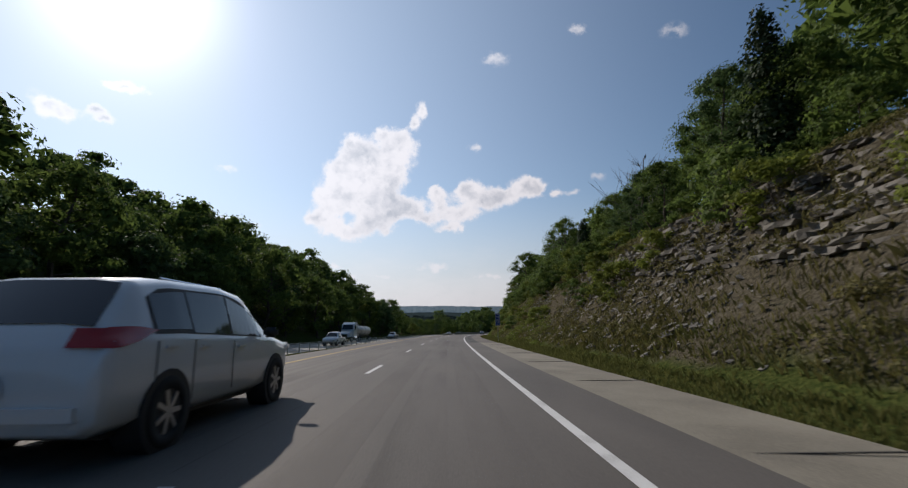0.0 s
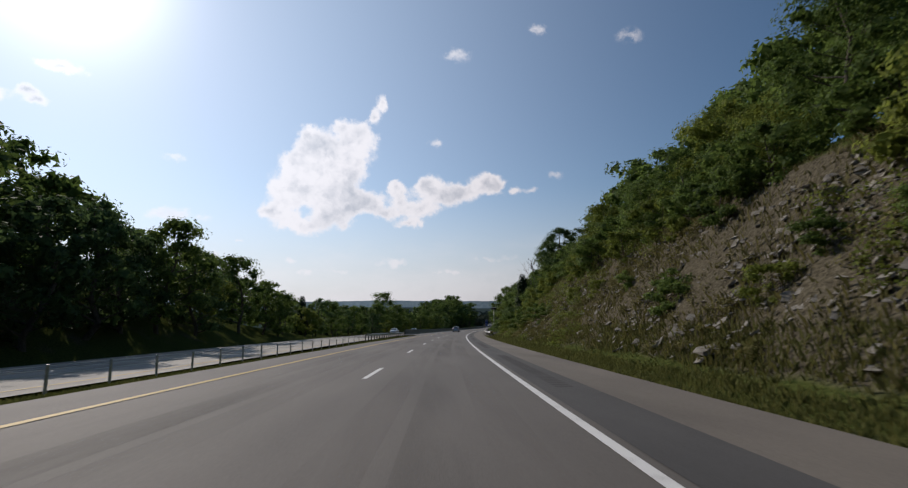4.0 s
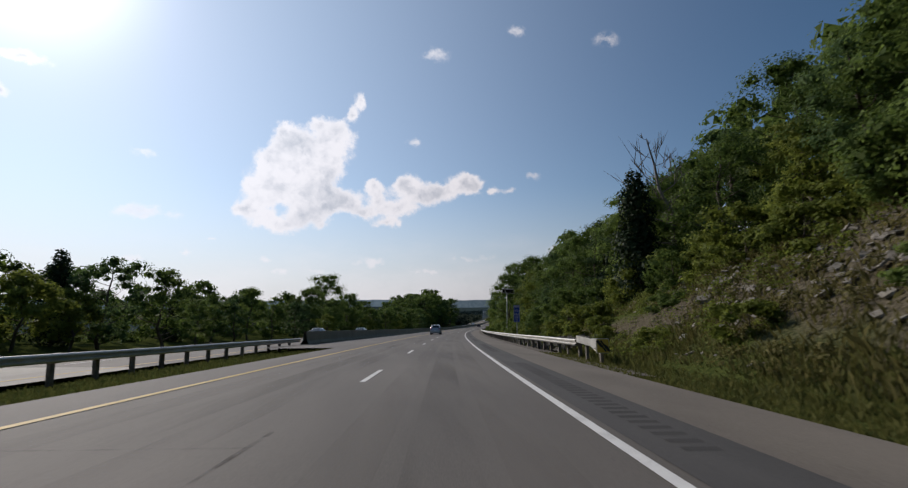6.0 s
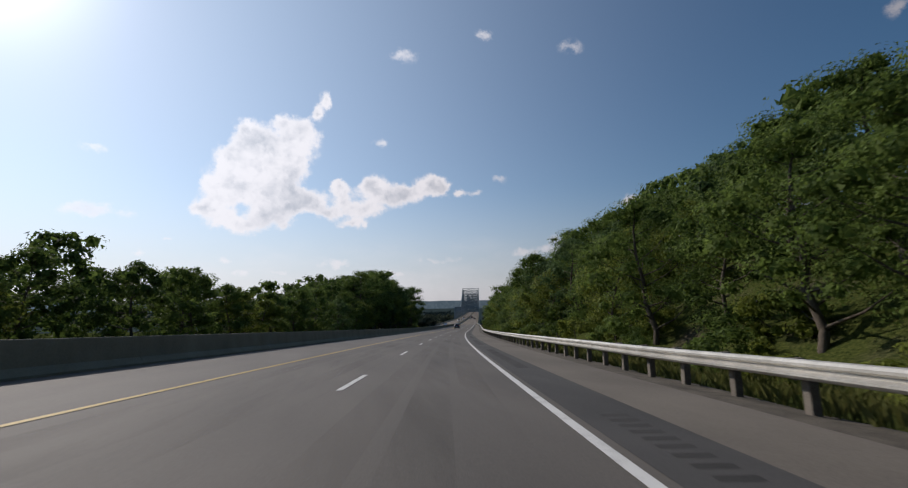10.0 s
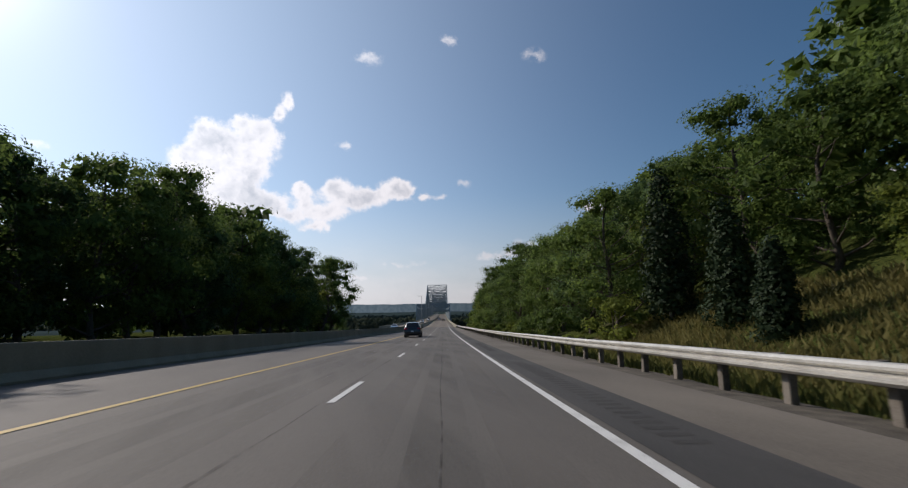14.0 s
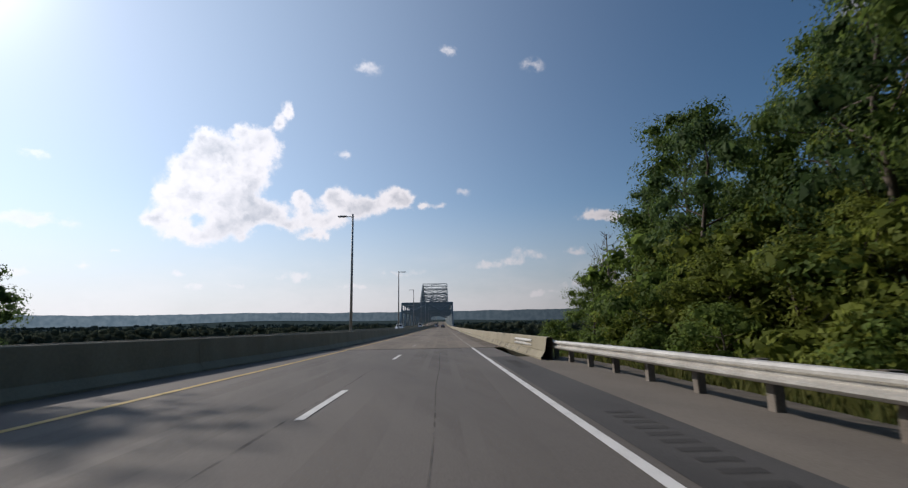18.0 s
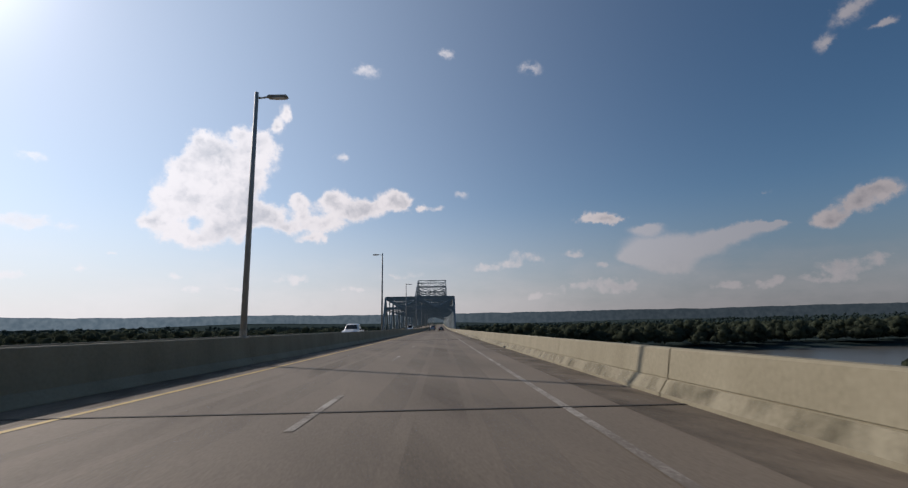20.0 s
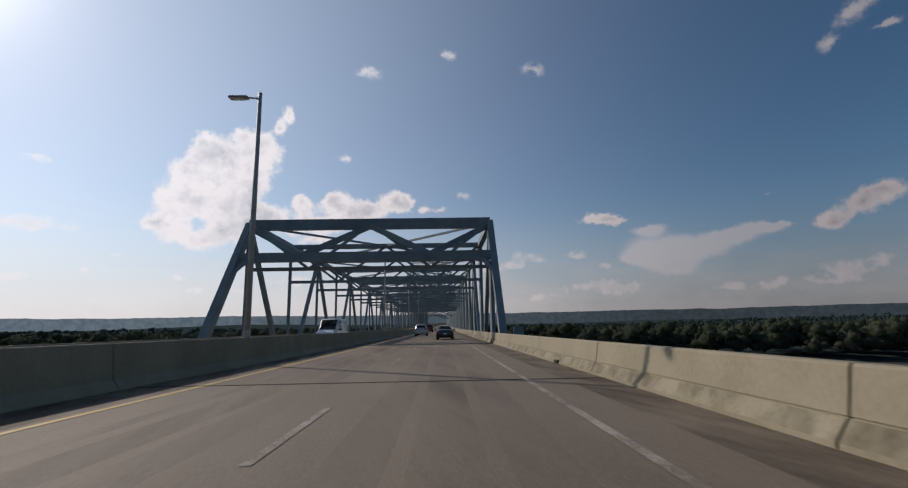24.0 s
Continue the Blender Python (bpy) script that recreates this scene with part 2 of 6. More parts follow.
# ---------------------------------------------------------------- materials
def material(name, dark, light, scale=3.0, fine=40.0, rough=0.85, bump=0.3, metal=0.0, spread=(0.35, 0.65), stretch=(1, 1, 1), per_object=0.0, spec=0.4):
    m = bpy.data.materials.new(name)
    m.use_nodes = True
    n, l = m.node_tree.nodes, m.node_tree.links
    b = n["Principled BSDF"]
    b.inputs["Roughness"].default_value, b.inputs["Metallic"].default_value = rough, metal
    b.inputs["Specular IOR Level"].default_value = spec
    tc = n.new("ShaderNodeTexCoord")
    mp = n.new("ShaderNodeMapping")
    mp.inputs["Scale"].default_value = stretch
    l.new(tc.outputs["Object"], mp.inputs[0])
    a, f = n.new("ShaderNodeTexNoise"), n.new("ShaderNodeTexNoise")
    a.inputs["Scale"].default_value, a.inputs["Detail"].default_value = scale, 5
    f.inputs["Scale"].default_value, f.inputs["Detail"].default_value = fine, 4
    l.new(mp.outputs[0], a.inputs["Vector"])
    l.new(mp.outputs[0], f.inputs["Vector"])
    mix = n.new("ShaderNodeMath")
    mix.operation = "MULTIPLY_ADD"
    mix.inputs[1].default_value = 0.45
    l.new(f.outputs["Fac"], mix.inputs[0])
    half = n.new("ShaderNodeMath")
    half.operation = "MULTIPLY"
    half.inputs[1].default_value = 0.55
    l.new(a.outputs["Fac"], half.inputs[0])
    l.new(half.outputs[0], mix.inputs[2])
    ramp = n.new("ShaderNodeValToRGB")
    e = ramp.color_ramp.elements
    e[0].position, e[0].color = spread[0], (*dark, 1)
    e[1].position, e[1].color = spread[1], (*light, 1)
    src = mix.outputs[0]
    if per_object:
        oi = n.new("ShaderNodeObjectInfo")
        sh = n.new("ShaderNodeMath")
        sh.operation = "MULTIPLY_ADD"
        sh.inputs[1].default_value = per_object
        l.new(oi.outputs["Random"], sh.inputs[0])
        l.new(src, sh.inputs[2])
        sub = n.new("ShaderNodeMath")
        sub.operation = "SUBTRACT"
        sub.inputs[1].default_value = per_object / 2
        l.new(sh.outputs[0], sub.inputs[0])
        src = sub.outputs[0]
    l.new(src, ramp.inputs[0])
    l.new(ramp.outputs[0], b.inputs["Base Color"])
    if bump:
        bp = n.new("ShaderNodeBump")
        bp.inputs["Strength"].default_value, bp.inputs["Distance"].default_value = bump, 0.03
        l.new(mix.outputs[0], bp.inputs["Height"])
        l.new(bp.outputs[0], b.inputs["Normal"])
    return m


def plain(name, colour, rough=0.5, metal=0.0, coat=0.0, emit=0.0):
    m = bpy.data.materials.new(name)
    m.use_nodes = True
    b = m.node_tree.nodes["Principled BSDF"]
    b.inputs["Base Color"].default_value = (*colour, 1)
    b.inputs["Roughness"].default_value, b.inputs["Metallic"].default_value = rough, metal
    b.inputs["Coat Weight"].default_value = coat
    if emit:
        b.inputs["Emission Color"].default_value, b.inputs["Emission Strength"].default_value = (*colour, 1), emit
    return m


def leaf_material(name, dark, light, glow=0.4, shine=0.12):
    m = bpy.data.materials.new(name)
    m.use_nodes = True
    n, l = m.node_tree.nodes, m.node_tree.links
    b = n["Principled BSDF"]
    b.inputs["Roughness"].default_value, b.inputs["Specular IOR Level"].default_value = 0.65, shine
    geo, oi = n.new("ShaderNodeNewGeometry"), n.new("ShaderNodeObjectInfo")
    add = n.new("ShaderNodeMath")
    add.operation = "MULTIPLY_ADD"
    add.inputs[1].default_value = 0.6
    l.new(geo.outputs["Random Per Island"], add.inputs[0])
    hf = n.new("ShaderNodeMath")
    hf.operation = "MULTIPLY"
    hf.inputs[1].default_value = 0.4
    l.new(oi.outputs["Random"], hf.inputs[0])
    l.new(hf.outputs[0], add.inputs[2])
    ramp = n.new("ShaderNodeValToRGB")
    e = ramp.color_ramp.elements
    e[0].position, e[0].color = 0.1, (*dark, 1)
    e[1].position, e[1].color = 0.95, (*light, 1)
    l.new(add.outputs[0], ramp.inputs[0])
    l.new(ramp.outputs[0], b.inputs["Base Color"])
    tr = n.new("ShaderNodeBsdfTranslucent")
    l.new(ramp.outputs[0], tr.inputs["Color"])
    ms = n.new("ShaderNodeMixShader")
    ms.inputs[0].default_value = glow
    l.new(b.outputs[0], ms.inputs[1])
    l.new(tr.outputs[0], ms.inputs[2])
    l.new(ms.outputs[0], n["Material Output"].inputs[0])
    return m


def stain(name, colour, scale=1.0, lo=0.45, hi=0.75, most=0.6, stretch=(1, 1, 1)):
    """Grime with ragged edges over whatever lies under it."""
    m = bpy.data.materials.new(name)
    m.use_nodes = True
    n, l = m.node_tree.nodes, m.node_tree.links
    b = n["Principled BSDF"]
    b.inputs["Base Color"].default_value, b.inputs["Roughness"].default_value = (*colour, 1), 0.85
    tc, mp, nt, mr, ms, tr = (n.new(k) for k in ("ShaderNodeTexCoord", "ShaderNodeMapping", "ShaderNodeTexNoise", "ShaderNodeMapRange", "ShaderNodeMixShader", "ShaderNodeBsdfTransparent"))
    mp.inputs["Scale"].default_value = stretch
    nt.inputs["Scale"].default_value, nt.inputs["Detail"].default_value, nt.inputs["Roughness"].default_value = scale, 8, 0.65
    mr.inputs[1].default_value, mr.inputs[2].default_value, mr.inputs[4].default_value = lo, hi, most
    l.new(tc.outputs["Object"], mp.inputs[0])
    l.new(mp.outputs[0], nt.inputs["Vector"])
    l.new(nt.outputs["Fac"], mr.inputs[0])
    l.new(mr.outputs[0], ms.inputs[0])
    l.new(tr.outputs[0], ms.inputs[1])
    l.new(b.outputs[0], ms.inputs[2])
    l.new(ms.outputs[0], n["Material Output"].inputs[0])
    return m


def painted_haze(name, dark, light):
    """Far hills that glow: haze is painted into the colour, paler to the left."""
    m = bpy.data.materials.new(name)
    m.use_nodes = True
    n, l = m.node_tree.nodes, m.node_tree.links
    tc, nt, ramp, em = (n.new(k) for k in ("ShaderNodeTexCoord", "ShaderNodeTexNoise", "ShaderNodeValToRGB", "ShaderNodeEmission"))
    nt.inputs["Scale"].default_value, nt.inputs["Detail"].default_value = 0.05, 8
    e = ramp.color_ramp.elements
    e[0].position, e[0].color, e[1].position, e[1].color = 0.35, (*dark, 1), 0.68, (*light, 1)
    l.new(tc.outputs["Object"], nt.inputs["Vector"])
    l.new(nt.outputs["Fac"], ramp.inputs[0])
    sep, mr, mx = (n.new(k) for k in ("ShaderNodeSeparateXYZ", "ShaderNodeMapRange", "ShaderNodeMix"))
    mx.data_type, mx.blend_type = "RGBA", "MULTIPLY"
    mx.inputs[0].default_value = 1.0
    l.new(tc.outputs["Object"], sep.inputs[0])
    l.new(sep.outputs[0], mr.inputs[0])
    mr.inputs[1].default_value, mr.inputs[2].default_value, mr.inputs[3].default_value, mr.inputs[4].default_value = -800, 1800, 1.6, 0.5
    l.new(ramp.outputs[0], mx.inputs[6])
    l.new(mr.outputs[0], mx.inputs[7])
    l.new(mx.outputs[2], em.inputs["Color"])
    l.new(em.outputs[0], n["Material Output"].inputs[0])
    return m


M = {
    "hazed_hills": painted_haze("hazed_hills", (0.056, 0.083, 0.104), (0.086, 0.116, 0.138)),
    "dirt_stain": stain("gutter_dirt", (0.055, 0.042, 0.028), 0.9, 0.36, 0.66, 0.45, (1.6, 0.5, 1)),
    "oil_stain": stain("oil_drip", (0.03, 0.027, 0.024), 0.5, 0.42, 0.75, 0.28, (2.0, 0.15, 1)),
    "polish": stain("polished_track", (0.21, 0.19, 0.165), 0.45, 0.38, 0.72, 0.2, (2.5, 0.12, 1)),
    "crack": stain("crack_tar", (0.022, 0.02, 0.018), 2.5, 0.40, 0.66, 0.5),
    "wall_stain": stain("wall_grime", (0.07, 0.06, 0.035), 1.4, 0.44, 0.72, 0.6, (1, 1, 0.8)),
    "asphalt": material("asphalt", (0.072, 0.064, 0.056), (0.145, 0.128, 0.110), 0.35, 60, 0.8, 0.25, spread=(0.3, 0.7), stretch=(1.5, 0.35, 1)),
    "asphalt_dark": material("asphalt_dark", (0.04, 0.038, 0.036), (0.075, 0.07, 0.066), 0.6, 60, 0.85, 0.3, stretch=(1.5, 0.35, 1)),
    "shoulder": material("shoulder_asphalt", (0.105, 0.09, 0.074), (0.185, 0.16, 0.13), 0.5, 50, 0.9, 0.35, stretch=(1, 0.4, 1)),
    "concrete": material("concrete", (0.17, 0.15, 0.115), (0.29, 0.26, 0.20), 0.7, 30, 0.85, 0.2),
    "pale_concrete": material("pale_concrete", (0.26, 0.24, 0.205), (0.42, 0.39, 0.34), 0.5, 40, 0.85, 0.2, stretch=(1, 0.35, 1)),
    "deck": material("deck_concrete", (0.118, 0.093, 0.067), (0.208, 0.168, 0.124), 0.4, 45, 0.8, 0.2, stretch=(1.2, 0.3, 1)),
    "barrier": material("barrier_concrete", (0.185, 0.16, 0.105), (0.32, 0.285, 0.20), 0.9, 24, 0.85, 0.25, spread=(0.25, 0.7), stretch=(1, 1, 0.5)),
    "white_line": material("white_line", (0.36, 0.35, 0.33), (0.66, 0.65, 0.62), 2.5, 70, 0.7, 0.1, spread=(0.25, 0.5)),
    "worn_line": material("worn_line", (0.15, 0.125, 0.098), (0.38, 0.35, 0.30), 1.1, 22, 0.75, 0.1, spread=(0.43, 0.63)),
    "yellow_line": material("yellow_line", (0.32, 0.22, 0.07), (0.52, 0.36, 0.11), 2.5, 70, 0.7, 0.1, spread=(0.25, 0.5)),
    "steel": material("galvanised_steel", (0.38, 0.365, 0.33), (0.62, 0.60, 0.55), 1.5, 30, 0.5, 0.05, metal=0.5),
    "post": material("weathered_post", (0.085, 0.070, 0.056), (0.20, 0.175, 0.145), 3, 40, 0.8, 0.3, per_object=0.25),
    "bridge_steel": material("bridge_steel", (0.15, 0.185, 0.20), (0.245, 0.285, 0.295), 0.6, 12, 0.55, 0.05, metal=0.1),
    "rock": material("limestone", (0.060, 0.054, 0.045), (0.225, 0.205, 0.170), 0.9, 14, 0.9, 0.6, per_object=0.25, stretch=(1, 1, 2.5)),
    "gravel": material("gravel", (0.045, 0.037, 0.029), (0.15, 0.128, 0.10), 2.0, 60, 0.95, 0.6),
    "bark": material("bark", (0.045, 0.035, 0.025), (0.13, 0.105, 0.08), 6, 40, 0.95, 0.6, stretch=(1, 1, 0.25)),
    "deadwood": material("dead_wood", (0.11, 0.09, 0.075), (0.26, 0.23, 0.20), 6, 40, 0.95, 0.4, stretch=(1, 1, 0.25)),
    "leaf": leaf_material("broad_leaf", (0.050, 0.084, 0.019), (0.180, 0.245, 0.058), 0.52),
    "leaf_b": leaf_material("yellow_green_leaf", (0.085, 0.112, 0.018), (0.240, 0.275, 0.055), 0.52),
    "leaf_c": leaf_material("deep_green_leaf", (0.038, 0.068, 0.024), (0.130, 0.195, 0.068), 0.5),
    "cedar": leaf_material("cedar_needles", (0.018, 0.032, 0.014), (0.04, 0.065, 0.025), 0.15),
    "weed": leaf_material("weeds", (0.088, 0.084, 0.027), (0.22, 0.192, 0.068)),
    "blade": leaf_material("grass_blades", (0.060, 0.074, 0.020), (0.160, 0.156, 0.048)),
    # valley woods: leaf colour made paler and greyer to paint in haze
    "far_wood": leaf_material("hazed_woodland", (0.064, 0.080, 0.058), (0.125, 0.140, 0.095), 0.6, 0.0),
    "groove": material("rumble_groove", (0.030, 0.028, 0.026), (0.060, 0.056, 0.052), 0.6, 60, 0.9, 0.1),
    # canopy and ridge greens shifted to blue-grey, painting in the haze of distance
    "canopy": material("hazed_canopy", (0.024, 0.037, 0.038), (0.052, 0.072, 0.070), 0.03, 0.25, 1.0, 1.0, spec=0.0),
    "ridge_wood": leaf_material("hazed_ridge_woodland", (0.026, 0.042, 0.040), (0.055, 0.078, 0.070), 0.2, 0.0),
    "wheel_path": material("wheel_path_asphalt", (0.083, 0.0735, 0.064), (0.142, 0.1255, 0.108), 0.5, 60, 0.7, 0.2, spread=(0.3, 0.7), stretch=(1.5, 0.35, 1)),
    "water": material("river_water", (0.085, 0.085, 0.075), (0.12, 0.12, 0.105), 0.05, 0.8, 0.28, 0.25, spec=0.5),
    "white_paint": plain("white_car_paint", (0.72, 0.73, 0.74), 0.3, 0.0, 0.8),
    "silver_paint": plain("silver_car_paint", (0.42, 0.43, 0.44), 0.32, 0.5, 0.8),
    "dark_paint": plain("charcoal_car_paint", (0.025, 0.028, 0.032), 0.3, 0.2, 0.8),
    "red_paint": plain("maroon_car_paint", (0.16, 0.018, 0.014), 0.3, 0.1, 0.8),
    "green_paint": plain("green_car_paint", (0.03, 0.10, 0.085), 0.3, 0.2, 0.8),
    "glass_dark": plain("tinted_glass", (0.012, 0.015, 0.018), 0.06, 0.0, 0.3),
    "rubber": plain("rubber", (0.02, 0.02, 0.02), 0.85),
    "rim": plain("alloy", (0.5, 0.5, 0.5), 0.35, 0.9),
    "black_plastic": plain("black_plastic", (0.03, 0.03, 0.032), 0.6),
    "red_lens": plain("red_lens", (0.42, 0.02, 0.015), 0.2, 0.0, 0.6),
    "clear_lens": plain("clear_lens", (0.75, 0.75, 0.75), 0.12, 0.0, 0.6),
    "chrome": plain("chrome", (0.7, 0.7, 0.7), 0.12, 1.0),
    "plate": plain("number_plate", (0.6, 0.62, 0.62), 0.5),
    "sign_blue": plain("sign_blue", (0.012, 0.045, 0.26), 0.45),
    "sign_white": plain("sign_white", (0.75, 0.76, 0.78), 0.5),
    "sign_yellow": plain("sign_yellow", (0.55, 0.40, 0.05), 0.5),
    "sign_black": plain("sign_black", (0.02, 0.02, 0.02), 0.5),
    "solar": plain("solar_cells", (0.012, 0.014, 0.025), 0.15, 0.2, 0.6),
    "grey_box": material("grey_cabinet", (0.30, 0.30, 0.29), (0.42, 0.42, 0.40), 3, 40, 0.6, 0.05),
    "dark_mark": material("dark_brown_mark", (0.05, 0.042, 0.03), (0.13, 0.11, 0.075), 6, 60, 0.9, 0.1),
    "joint": plain("joint_filler", (0.03, 0.028, 0.025), 0.9),
}


def ground_material():
    m = bpy.data.materials.new("ground_cover")
    m.use_nodes = True
    n, l = m.node_tree.nodes, m.node_tree.links
    b = n["Principled BSDF"]
    b.inputs["Roughness"].default_value, b.inputs["Specular IOR Level"].default_value = 1.0, 0.0
    tc, geo = n.new("ShaderNodeTexCoord"), n.new("ShaderNodeNewGeometry")
    big, fine = n.new("ShaderNodeTexNoise"), n.new("ShaderNodeTexNoise")
    big.inputs["Scale"].default_value, big.inputs["Detail"].default_value = 0.35, 6
    fine.inputs["Scale"].default_value, fine.inputs["Detail"].default_value = 9.0, 5
    l.new(tc.outputs["Object"], big.inputs["Vector"])
    l.new(tc.outputs["Object"], fine.inputs["Vector"])
    grass, earth = n.new("ShaderNodeValToRGB"), n.new("ShaderNodeValToRGB")
    for r, cs in ((grass, ((0.028, 0.042, 0.012), (0.088, 0.098, 0.028))), (earth, ((0.05, 0.042, 0.029), (0.135, 0.118, 0.082)))):
        r.color_ramp.elements[0].position, r.color_ramp.elements[0].color = 0.32, (*cs[0], 1)
        r.color_ramp.elements[1].position, r.color_ramp.elements[1].color = 0.68, (*cs[1], 1)
        l.new(fine.outputs["Fac"], r.inputs[0])
    sep = n.new("ShaderNodeSeparateXYZ")
    l.new(geo.outputs["Normal"], sep.inputs[0])
    steep = n.new("ShaderNodeMapRange")
    steep.inputs[1].default_value, steep.inputs[2].default_value, steep.inputs[3].default_value, steep.inputs[4].default_value = 0.93, 0.70, 0.0, 0.55
    l.new(sep.outputs[2], steep.inputs[0])
    blend = n.new("ShaderNodeMath")
    blend.operation = "ADD"
    l.new(steep.outputs[0], blend.inputs[0])
    l.new(big.outputs["Fac"], blend.inputs[1])
    edge = n.new("ShaderNodeMapRange")
    edge.inputs[1].default_value, edge.inputs[2].default_value = 0.62, 0.85
    l.new(blend.outputs[0], edge.inputs[0])
    mix = n.new("ShaderNodeMix")
    mix.data_type = "RGBA"
    l.new(edge.outputs[0], mix.inputs[0])
    l.new(grass.outputs[0], mix.inputs[6])
    l.new(earth.outputs[0], mix.inputs[7])
    l.new(mix.outputs[2], b.inputs["Base Color"])
    bp = n.new("ShaderNodeBump")
    bp.inputs["Strength"].default_value, bp.inputs["Distance"].default_value = 0.7, 0.12
    l.new(fine.outputs["Fac"], bp.inputs["Height"])
    l.new(bp.outputs[0], b.inputs["Normal"])
    return m


M["ground"] = ground_material()
rng = np.random.default_rng(5)


# ---------------------------------------------------------------- mesh helpers
def mesh_from(name, verts, faces, mats=(), smooth=False):
    """A mesh from an array of places and an array of equal-sided faces."""
    me = bpy.data.meshes.new(name)
    verts, faces = np.asarray(verts, dtype=np.float32), np.asarray(faces, dtype=np.int32)
    k = faces.shape[1]
    me.vertices.add(len(verts))
    me.vertices.foreach_set("co", verts.ravel())
    me.loops.add(faces.size)
    me.loops.foreach_set("vertex_index", faces.ravel())
    me.polygons.add(len(faces))
    me.polygons.foreach_set("loop_start", np.arange(0, faces.size, k, dtype=np.int32))
    me.polygons.foreach_set("use_smooth", np.full(len(faces), smooth))
    me.update(calc_edges=True)
    for m in mats:
        me.materials.append(m)
    return me


def empty(name, m=None, label="", category="", group="", kind=""):
    ob = new(name)
    ob.empty_display_size = 0.2
    if m is not None:
        ob.matrix_world = m
    return tagged(ob, label, category, group, kind)


def part(name, bm, mat, parent=None, label="", smooth=False):
    """Links a bmesh as one mesh object under a thing or a part."""
    me = bpy.data.meshes.new(name)
    bmesh.ops.recalc_face_normals(bm, faces=bm.faces)
    bm.to_mesh(me)
    bm.free()
    me.materials.append(mat)
    if smooth:
        for p in me.polygons:
            p.use_smooth = True
    ob = new(name, me)
    ob.parent = parent
    return tagged(ob, label)


def box(bm, cx, cy, cz, sx, sy, sz, bevel=0.0, m=None):
    r = bmesh.ops.create_cube(bm, size=1.0)
    vs = r["verts"]
    for v in vs:
        v.co = Vector((cx + v.co.x * sx, cy + v.co.y * sy, cz + v.co.z * sz))
    if m is not None:
        bmesh.ops.transform(bm, matrix=m, verts=vs)
    if bevel:
        es = list({e for v in vs for e in v.link_edges})
        bmesh.ops.bevel(bm, geom=es, offset=bevel, segments=2, affect="EDGES")
    return bm


def tube(bm, a, b, ra, rb=None, sides=10):
    a, b = Vector(a), Vector(b)
    rb = ra if rb is None else rb
    q = (b - a).to_track_quat("Z", "Y").to_matrix()
    rings = []
    for c, r in ((a, ra), (b, rb)):
        rings.append([bm.verts.new(c + q @ Vector((r * math.cos(2 * math.pi * k / sides), r * math.sin(2 * math.pi * k / sides), 0))) for k in range(sides)])
    for k in range(sides):
        bm.faces.new((rings[0][k], rings[0][(k + 1) % sides], rings[1][(k + 1) % sides], rings[1][k]))
    bm.faces.new(rings[0][::-1])
    bm.faces.new(rings[1])
    return bm


def beam(bm, a, b, w, h):
    """A square member from a to b, w across and h deep."""
    a, b = Vector(a), Vector(b)
    z = (b - a).normalized()
    x = z.cross(Vector((0, 0, 1)))
    x = x.normalized() if x.length > 1e-4 else Vector((1, 0, 0))
    y = z.cross(x)
    r = [[bm.verts.new(p + x * sx * w / 2 + y * sy * h / 2) for sx, sy in ((-1, -1), (1, -1), (1, 1), (-1, 1))] for p in (a, b)]
    for k in range(4):
        bm.faces.new((r[0][k], r[0][(k + 1) % 4], r[1][(k + 1) % 4], r[1][k]))
    bm.faces.new(r[0][::-1])
    bm.faces.new(r[1])
    return bm


def ribbon(name, s0, s1, section, mat, step=4.0, parent=None, kind="", label="", smooth=False, closed=False):
    """Sweeps a section of (d, z) pairs, or a function of s giving them, along the road."""
    ss = np.linspace(s0, s1, max(2, int(round((s1 - s0) / step)) + 1))
    get = section if callable(section) else (lambda s: section)
    k = len(get(s0))
    vs = np.concatenate([at_np(np.full(k, s), np.array([p[0] for p in get(s)]), np.array([p[1] for p in get(s)])) for s in ss])
    fs = []
    n = k if closed else k - 1
    for i in range(len(ss) - 1):
        for j in range(n):
            j2 = (j + 1) % k
            fs.append((i * k + j, i * k + j2, (i + 1) * k + j2, (i + 1) * k + j))
    ob = new(name, mesh_from(name, vs, fs, (mat,), smooth))
    ob.parent = parent
    return tagged(ob, label, kind=kind)

# ---------------------------------------------------------------- terrain
CUT_END, BRIDGE = 188.0, 553.0
VALLEY = float(axis(BRIDGE)[2]) - 24.0
nz = np.vectorize(lambda a, b, c: noise.noise((a, b, c)))


